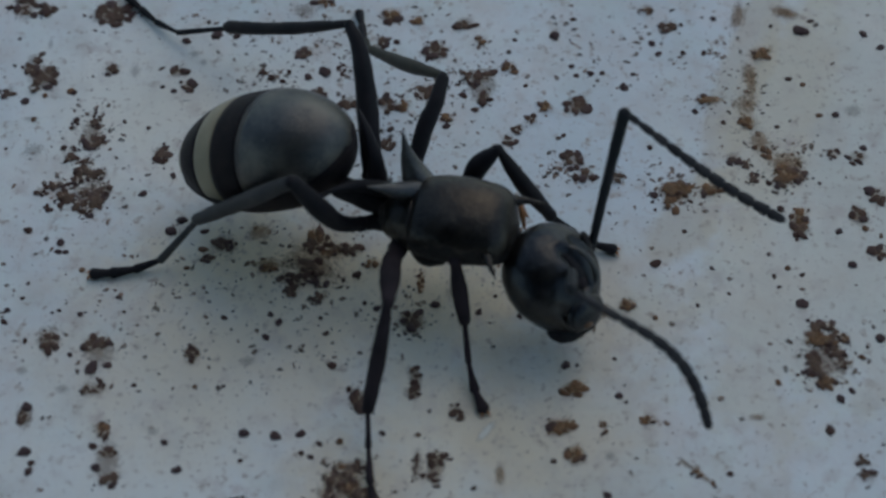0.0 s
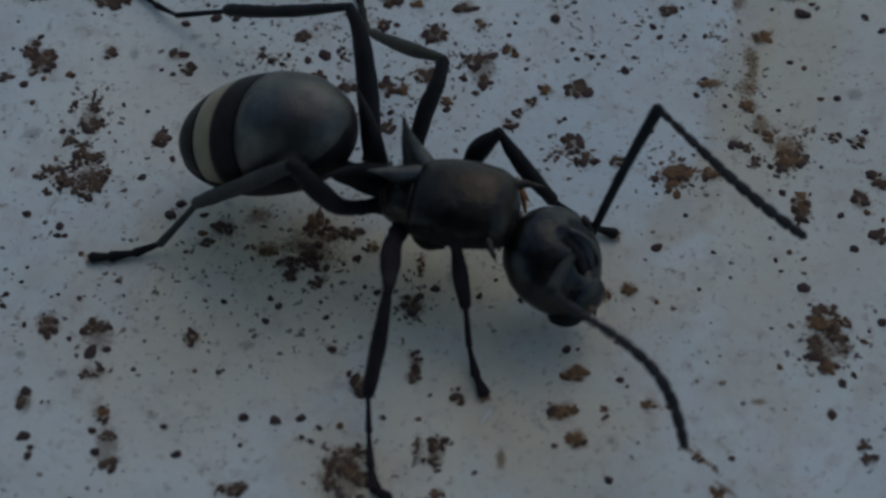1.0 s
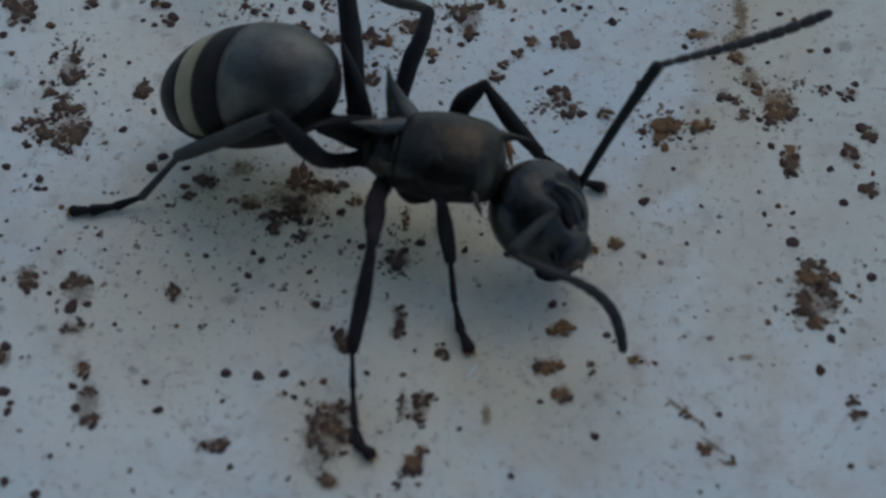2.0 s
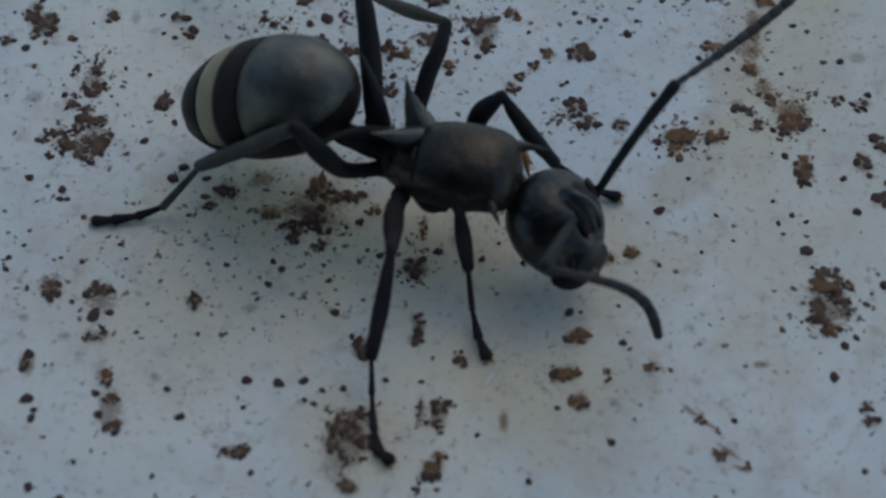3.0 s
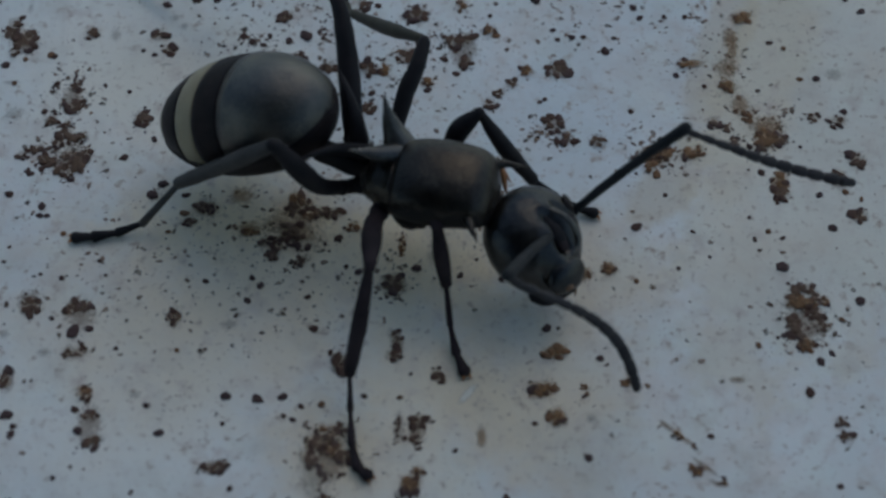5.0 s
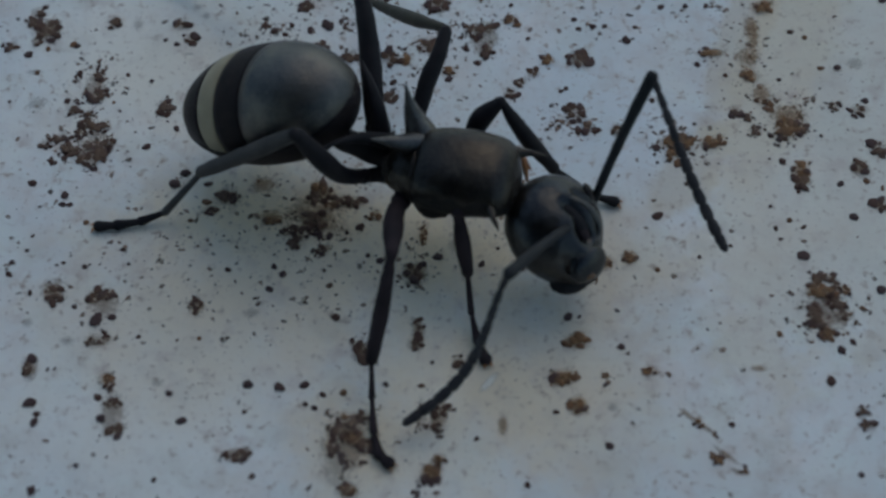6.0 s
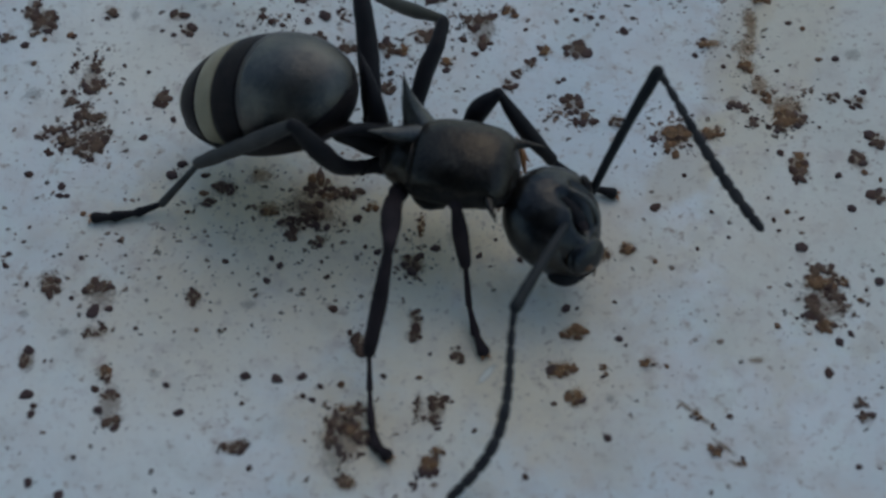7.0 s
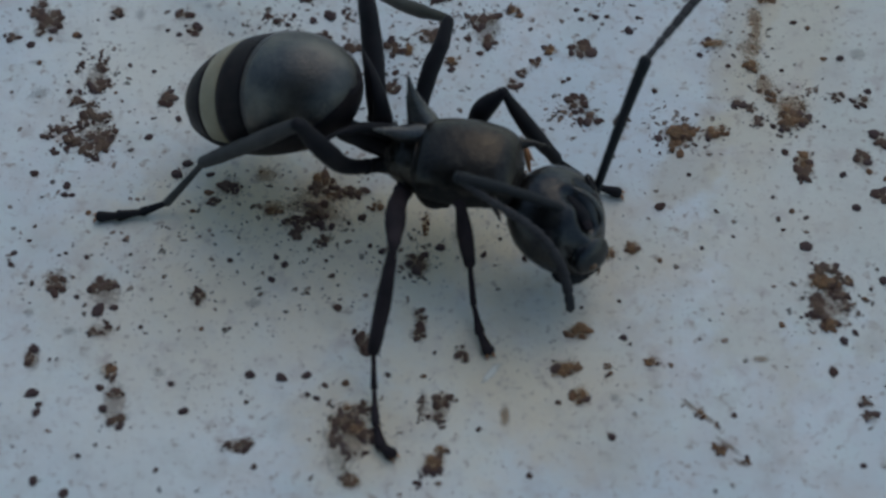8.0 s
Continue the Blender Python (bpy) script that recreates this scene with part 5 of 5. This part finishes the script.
def motions():
    walk(scape_far, [
        (0.0, aim((2.71, -1.06, 1.50), (3.22, 0.25, 3.87))), (0.2, aim((2.71, -1.06, 1.50), (3.18, 0.20, 3.90))),
        (0.4, aim((2.71, -1.06, 1.50), (3.73, 0.17, 3.74))), (0.6, aim((2.71, -1.06, 1.50), (3.74, 0.33, 3.64))),
        (0.8, aim((2.71, -1.06, 1.50), (4.12, -0.08, 3.65))), (1.0, aim((2.71, -1.06, 1.50), (3.78, 0.02, 3.79))),
        (1.2, aim((2.71, -1.06, 1.50), (3.76, 0.10, 3.76))), (1.4, aim((2.71, -1.06, 1.50), (3.99, 0.09, 3.64))),
        (1.5, aim((2.71, -1.06, 1.50), (3.89, 0.01, 3.74))), (1.6, aim((2.71, -1.06, 1.50), (3.88, -0.06, 3.78))),
        (1.7, aim((2.71, -1.06, 1.50), (4.08, -0.02, 3.65))), (2.8, aim((2.71, -1.06, 1.50), (3.56, -0.14, 3.95))),
        (3.0, aim((2.71, -1.06, 1.50), (4.01, -0.29, 3.80))), (3.2, aim((2.71, -1.06, 1.50), (4.08, -0.20, 3.73))),
        (3.4, aim((2.71, -1.06, 1.50), (3.58, -0.07, 3.91))), (3.5, aim((2.71, -1.06, 1.50), (3.32, 0.10, 3.92))),
        (3.7, aim((2.71, -1.06, 1.50), (3.23, 0.12, 3.93))), (4.0, aim((2.71, -1.06, 1.50), (3.90, -0.11, 3.79))),
        (4.2, aim((2.71, -1.06, 1.50), (3.62, -0.25, 3.97))), (4.4, aim((2.71, -1.06, 1.50), (4.13, -0.25, 3.71))),
        (4.5, aim((2.71, -1.06, 1.50), (4.75, -0.66, 3.30))), (4.7, aim((2.71, -1.06, 1.50), (4.80, -0.72, 3.26))),
        (5.8, aim((2.71, -1.06, 1.50), (3.67, 0.02, 3.84))), (6.0, aim((2.71, -1.06, 1.50), (3.66, 0.01, 3.85))),
        (6.2, aim((2.71, -1.06, 1.50), (3.20, 0.31, 3.84))), (6.4, aim((2.71, -1.06, 1.50), (3.26, 0.03, 3.97))),
        (6.5, aim((2.71, -1.06, 1.50), (3.93, -0.06, 3.75))), (6.6, aim((2.71, -1.06, 1.50), (4.17, -0.23, 3.67))),
        (6.8, aim((2.71, -1.06, 1.50), (4.23, -0.28, 3.66))), (7.0, aim((2.71, -1.06, 1.50), (3.80, -0.02, 3.80))),
        (7.1, aim((2.71, -1.06, 1.50), (4.02, -0.23, 3.77))), (7.2, aim((2.71, -1.06, 1.50), (3.76, 0.04, 3.79))),
        (7.3, aim((2.71, -1.06, 1.50), (2.98, 0.33, 3.86))), (7.4, aim((2.71, -1.06, 1.50), (3.33, 0.16, 3.89))),
        (7.5, aim((2.71, -1.06, 1.50), (2.49, 0.25, 3.91))), (7.6, aim((2.71, -1.06, 1.50), (3.37, 0.06, 3.92))),
        (7.7, aim((2.71, -1.06, 1.50), (3.12, 0.22, 3.90))), (7.8, aim((2.71, -1.06, 1.50), (3.41, 0.12, 3.88))),
        (7.9, aim((2.71, -1.06, 1.50), (3.89, -0.21, 3.84))), (7.97, aim((2.71, -1.06, 1.50), (3.54, 0.14, 3.83))), (8.0, aim((2.71, -1.06, 1.50), (3.51, 0.17, 3.83))),
    ])
    walk(lash_far, [
        (0.0, aim((3.22, 0.25, 3.87), (6.17, -0.85, 2.13), (0, 0.2, 1))), (0.2, aim((3.18, 0.20, 3.90), (6.22, -0.77, 2.23), (0, 0.2, 1))),
        (0.4, aim((3.73, 0.17, 3.74), (6.56, -1.24, 2.02), (0, 0.2, 1))), (0.6, aim((3.74, 0.33, 3.64), (6.52, -1.19, 1.91), (0, 0.2, 1))),
        (0.8, aim((4.12, -0.08, 3.65), (6.51, -1.74, 1.53), (0, 0.2, 1))), (1.0, aim((3.78, 0.02, 3.79), (6.50, -1.44, 1.93), (0, 0.2, 1))),
        (1.2, aim((3.76, 0.10, 3.76), (6.69, -1.07, 2.03), (0, 0.2, 1))), (1.4, aim((3.99, 0.09, 3.64), (7.10, -0.67, 1.99), (0, 0.2, 1))),
        (1.5, aim((3.89, 0.01, 3.74), (7.14, -0.51, 2.27), (0, 0.2, 1))), (1.6, aim((3.88, -0.06, 3.78), (7.25, 1.01, 3.12), (0, 0.2, 1))),
        (1.7, aim((4.08, -0.02, 3.65), (7.48, 1.09, 3.22), (0, 0.2, 1))), (2.8, aim((3.56, -0.14, 3.95), (5.74, 2.72, 3.79), (0, 0.2, 1))),
        (3.0, aim((4.01, -0.29, 3.80), (6.54, 2.25, 3.43), (0, 0.2, 1))), (3.2, aim((4.08, -0.20, 3.73), (6.49, 2.47, 3.60), (0, 0.2, 1))),
        (3.4, aim((3.58, -0.07, 3.91), (5.55, 2.94, 3.65), (0, 0.2, 1))), (3.5, aim((3.32, 0.10, 3.92), (5.08, 3.23, 3.62), (0, 0.2, 1))),
        (3.7, aim((3.23, 0.12, 3.93), (4.57, 3.46, 3.88), (0, 0.2, 1))), (4.0, aim((3.90, -0.11, 3.79), (6.23, 2.63, 3.88), (0, 0.2, 1))),
        (4.2, aim((3.62, -0.25, 3.97), (5.95, 2.47, 4.29), (0, 0.2, 1))), (4.4, aim((4.13, -0.25, 3.71), (7.04, 1.77, 3.05), (0, 0.2, 1))),
        (4.5, aim((4.75, -0.66, 3.30), (8.08, -0.23, 2.00), (0, 0.2, 1))), (4.7, aim((4.80, -0.72, 3.26), (8.13, -0.46, 1.92), (0, 0.2, 1))),
        (5.8, aim((3.67, 0.02, 3.84), (5.56, -1.79, 1.36), (0, 0.2, 1))), (6.0, aim((3.66, 0.01, 3.85), (5.11, -1.91, 1.17), (0, 0.2, 1))),
        (6.2, aim((3.20, 0.31, 3.84), (5.05, -1.53, 1.35), (0, 0.2, 1))), (6.4, aim((3.26, 0.03, 3.97), (6.19, -0.75, 2.03), (0, 0.2, 1))),
        (6.5, aim((3.93, -0.06, 3.75), (6.76, -1.30, 1.91), (0, 0.2, 1))), (6.6, aim((4.17, -0.23, 3.67), (6.84, -1.42, 1.58), (0, 0.2, 1))),
        (6.8, aim((4.23, -0.28, 3.66), (5.73, -2.22, 1.02), (0, 0.2, 1))), (7.0, aim((3.80, -0.02, 3.80), (5.79, -1.79, 1.39), (0, 0.2, 1))),
        (7.1, aim((4.02, -0.23, 3.77), (5.91, -2.01, 1.28), (0, 0.2, 1))), (7.2, aim((3.76, 0.04, 3.79), (6.22, -1.42, 1.61), (0, 0.2, 1))),
        (7.3, aim((2.98, 0.33, 3.86), (5.47, 2.90, 3.42), (0, 0.2, 1))), (7.4, aim((3.33, 0.16, 3.89), (5.66, 2.89, 3.64), (0, 0.2, 1))),
        (7.5, aim((2.49, 0.25, 3.91), (2.91, 3.77, 3.26), (0, 0.2, 1))), (7.6, aim((3.37, 0.06, 3.92), (5.53, 2.93, 3.74), (0, 0.2, 1))),
        (7.7, aim((3.12, 0.22, 3.90), (5.43, 2.95, 3.50), (0, 0.2, 1))), (7.8, aim((3.41, 0.12, 3.88), (6.09, 2.51, 3.56), (0, 0.2, 1))),
        (7.9, aim((3.89, -0.21, 3.84), (6.44, 2.26, 3.24), (0, 0.2, 1))), (7.97, aim((3.54, 0.14, 3.83), (5.52, 3.13, 3.65), (0, 0.2, 1))), (8.0, aim((3.51, 0.17, 3.83), (5.44, 3.20, 3.68), (0, 0.2, 1))),
    ])
    walk(scape_near, [
        (0.0, aim((2.32, -1.73, 1.75), (2.15, -3.50, 3.85))), (0.2, aim((2.32, -1.73, 1.75), (2.20, -3.52, 3.83))),
        (0.4, aim((2.32, -1.73, 1.75), (2.15, -3.66, 3.70))), (0.6, aim((2.32, -1.73, 1.75), (1.98, -3.76, 3.58))),
        (0.8, aim((2.32, -1.73, 1.75), (1.91, -3.92, 3.36))), (1.0, aim((2.32, -1.73, 1.75), (1.79, -3.69, 3.60))),
        (1.2, aim((2.32, -1.73, 1.75), (2.05, -3.61, 3.74))), (1.4, aim((2.32, -1.73, 1.75), (1.98, -3.68, 3.66))),
        (1.5, aim((2.32, -1.73, 1.75), (1.86, -3.63, 3.68))), (1.6, aim((2.32, -1.73, 1.75), (1.58, -3.76, 3.46))),
        (1.7, aim((2.32, -1.73, 1.75), (1.49, -3.77, 3.40))), (2.8, aim((2.32, -1.73, 1.75), (1.23, -3.54, 3.51))),
        (3.0, aim((2.32, -1.73, 1.75), (1.64, -3.82, 3.40))), (3.2, aim((2.32, -1.73, 1.75), (1.69, -3.69, 3.58))),
        (3.4, aim((2.32, -1.73, 1.75), (1.70, -3.64, 3.63))), (3.5, aim((2.32, -1.73, 1.75), (1.66, -3.62, 3.64))),
        (3.7, aim((2.32, -1.73, 1.75), (1.76, -3.62, 3.67))), (4.0, aim((2.32, -1.73, 1.75), (1.44, -3.61, 3.56))),
        (4.2, aim((2.32, -1.73, 1.75), (0.81, -3.29, 3.44))), (4.4, aim((2.32, -1.73, 1.75), (0.94, -3.30, 3.54))),
        (4.5, aim((2.32, -1.73, 1.75), (1.39, -3.78, 3.32))), (4.7, aim((2.32, -1.73, 1.75), (1.37, -3.67, 3.45))),
        (5.8, aim((2.32, -1.73, 1.75), (1.51, -3.87, 3.27))), (6.0, aim((2.32, -1.73, 1.75), (1.06, -3.73, 3.16))),
        (6.2, aim((2.32, -1.73, 1.75), (0.97, -3.92, 2.73))), (6.4, aim((2.32, -1.73, 1.75), (0.73, -3.80, 2.62))),
        (6.5, aim((2.32, -1.73, 1.75), (1.20, -4.02, 2.79))), (6.53, aim((2.32, -1.73, 1.75), (1.32, -4.10, 2.72))), (6.6, aim((2.32, -1.73, 1.75), (0.93, -3.89, 2.72))),
        (6.8, aim((2.32, -1.73, 1.75), (1.43, -4.27, 2.31))), (7.0, aim((2.32, -1.73, 1.75), (1.22, -4.14, 2.48))),
        (7.1, aim((2.32, -1.73, 1.75), (1.85, -4.38, 2.33))), (7.2, aim((2.32, -1.73, 1.75), (2.20, -4.29, 2.75))),
        (7.3, aim((2.32, -1.73, 1.75), (2.08, -3.63, 3.73))), (7.4, aim((2.32, -1.73, 1.75), (1.95, -3.37, 3.92))),
        (7.5, aim((2.32, -1.73, 1.75), (1.36, -3.45, 3.67))), (7.6, aim((2.32, -1.73, 1.75), (1.19, -3.44, 3.59))),
        (7.7, aim((2.32, -1.73, 1.75), (1.20, -3.21, 3.78))), (7.8, aim((2.32, -1.73, 1.75), (0.80, -2.75, 3.80))),
        (7.9, aim((2.32, -1.73, 1.75), (0.58, -3.06, 3.41))), (7.97, aim((2.32, -1.73, 1.75), (0.21, -2.18, 3.43))), (8.0, aim((2.32, -1.73, 1.75), (0.18, -2.11, 3.43))),
    ])
    walk(lash_near, [
        (0.0, aim((2.15, -3.50, 3.85), (4.59, -4.85, 1.56), (0.80, 0.33, 0.25))), (0.2, aim((2.20, -3.52, 3.83), (4.37, -4.45, 1.11), (0.80, 0.33, 0.25))),
        (0.4, aim((2.15, -3.66, 3.70), (4.18, -4.77, 0.94), (0.80, 0.33, 0.25))), (0.6, aim((1.98, -3.76, 3.58), (3.80, -4.78, 0.64), (0.80, 0.33, 0.25))),
        (0.8, aim((1.91, -3.92, 3.36), (3.72, -5.67, 0.79), (0.80, 0.33, 0.25))), (1.0, aim((1.79, -3.69, 3.60), (4.10, -5.54, 1.55), (0.80, 0.33, 0.25))),
        (1.2, aim((2.05, -3.61, 3.74), (4.21, -4.21, 0.92), (0.80, 0.33, 0.25))), (1.4, aim((1.98, -3.68, 3.66), (3.94, -3.97, 0.66), (0.80, 0.33, 0.25))),
        (1.5, aim((1.86, -3.63, 3.68), (3.85, -3.69, 0.68), (0.80, 0.33, 0.25))), (1.6, aim((1.58, -3.76, 3.46), (3.58, -4.17, 0.48), (0.80, 0.33, 0.25))),
        (1.7, aim((1.49, -3.77, 3.40), (3.51, -4.10, 0.43), (0.80, 0.33, 0.25))), (2.8, aim((1.23, -3.54, 3.51), (3.32, -3.44, 0.58), (0.80, 0.33, 0.25))),
        (3.0, aim((1.64, -3.82, 3.40), (3.81, -3.49, 0.55), (0.80, 0.33, 0.25))), (3.2, aim((1.69, -3.69, 3.58), (3.81, -3.66, 0.66), (0.80, 0.33, 0.25))),
        (3.4, aim((1.70, -3.64, 3.63), (3.63, -3.21, 0.62), (0.80, 0.33, 0.25))), (3.5, aim((1.66, -3.62, 3.64), (3.57, -3.05, 0.64), (0.80, 0.33, 0.25))),
        (3.7, aim((1.76, -3.62, 3.67), (3.55, -3.07, 0.60), (0.80, 0.33, 0.25))), (4.0, aim((1.44, -3.61, 3.56), (3.54, -3.22, 0.66), (0.80, 0.33, 0.25))),
        (4.2, aim((0.81, -3.29, 3.44), (3.07, -3.09, 0.64), (0.80, 0.33, 0.25))), (4.4, aim((0.94, -3.30, 3.54), (3.49, -3.96, 1.08), (0.80, 0.33, 0.25))),
        (4.5, aim((1.39, -3.78, 3.32), (3.99, -4.89, 1.10), (0.80, 0.33, 0.25))), (4.7, aim((1.37, -3.67, 3.45), (3.86, -4.17, 0.91), (0.80, 0.33, 0.25))),
        (5.8, aim((1.51, -3.87, 3.27), (2.31, -5.62, 0.23), (0.80, 0.33, 0.25))), (6.0, aim((1.06, -3.73, 3.16), (-0.75, -5.07, 0.35), (0.80, 0.33, 0.25))),
        (6.2, aim((0.97, -3.92, 2.73), (-0.47, -5.70, 0.20), (0.80, 0.33, 0.25))), (6.4, aim((0.73, -3.80, 2.62), (-1.18, -4.83, 0.20), (0.80, 0.33, 0.25))),
        (6.5, aim((1.20, -4.02, 2.79), (-0.29, -5.63, 0.20), (0.80, 0.33, 0.25))), (6.53, aim((1.32, -4.10, 2.72), (-0.02, -5.98, 0.20), (0.80, 0.33, 0.25))), (6.6, aim((0.93, -3.89, 2.72), (-1.22, -5.50, 0.32), (0.80, 0.33, 0.25))),
        (6.8, aim((1.43, -4.27, 2.31), (0.10, -6.66, 0.20), (0.80, 0.33, 0.25))), (7.0, aim((1.22, -4.14, 2.48), (0.11, -6.52, 0.20), (0.80, 0.33, 0.25))),
        (7.1, aim((1.85, -4.38, 2.33), (2.61, -6.73, 0.20), (0.80, 0.33, 0.25))), (7.2, aim((2.20, -4.29, 2.75), (4.39, -5.82, 0.34), (0.80, 0.33, 0.25))),
        (7.3, aim((2.08, -3.63, 3.73), (4.22, -3.16, 0.87), (0.80, 0.33, 0.25))), (7.4, aim((1.95, -3.37, 3.92), (3.93, -3.03, 0.94), (0.80, 0.33, 0.25))),
        (7.5, aim((1.36, -3.45, 3.67), (3.42, -3.18, 0.74), (0.80, 0.33, 0.25))), (7.6, aim((1.19, -3.44, 3.59), (3.60, -3.38, 0.92), (0.80, 0.33, 0.25))),
        (7.7, aim((1.20, -3.21, 3.78), (3.41, -2.86, 0.96), (0.80, 0.33, 0.25))), (7.8, aim((0.80, -2.75, 3.80), (3.16, -2.97, 1.10), (0.80, 0.33, 0.25))),
        (7.9, aim((0.58, -3.06, 3.41), (3.10, -3.86, 0.97), (0.80, 0.33, 0.25))), (7.97, aim((0.21, -2.18, 3.43), (2.29, -3.14, 0.65), (0.80, 0.33, 0.25))), (8.0, aim((0.18, -2.11, 3.43), (2.23, -3.08, 0.63), (0.80, 0.33, 0.25))),
    ])


motions()
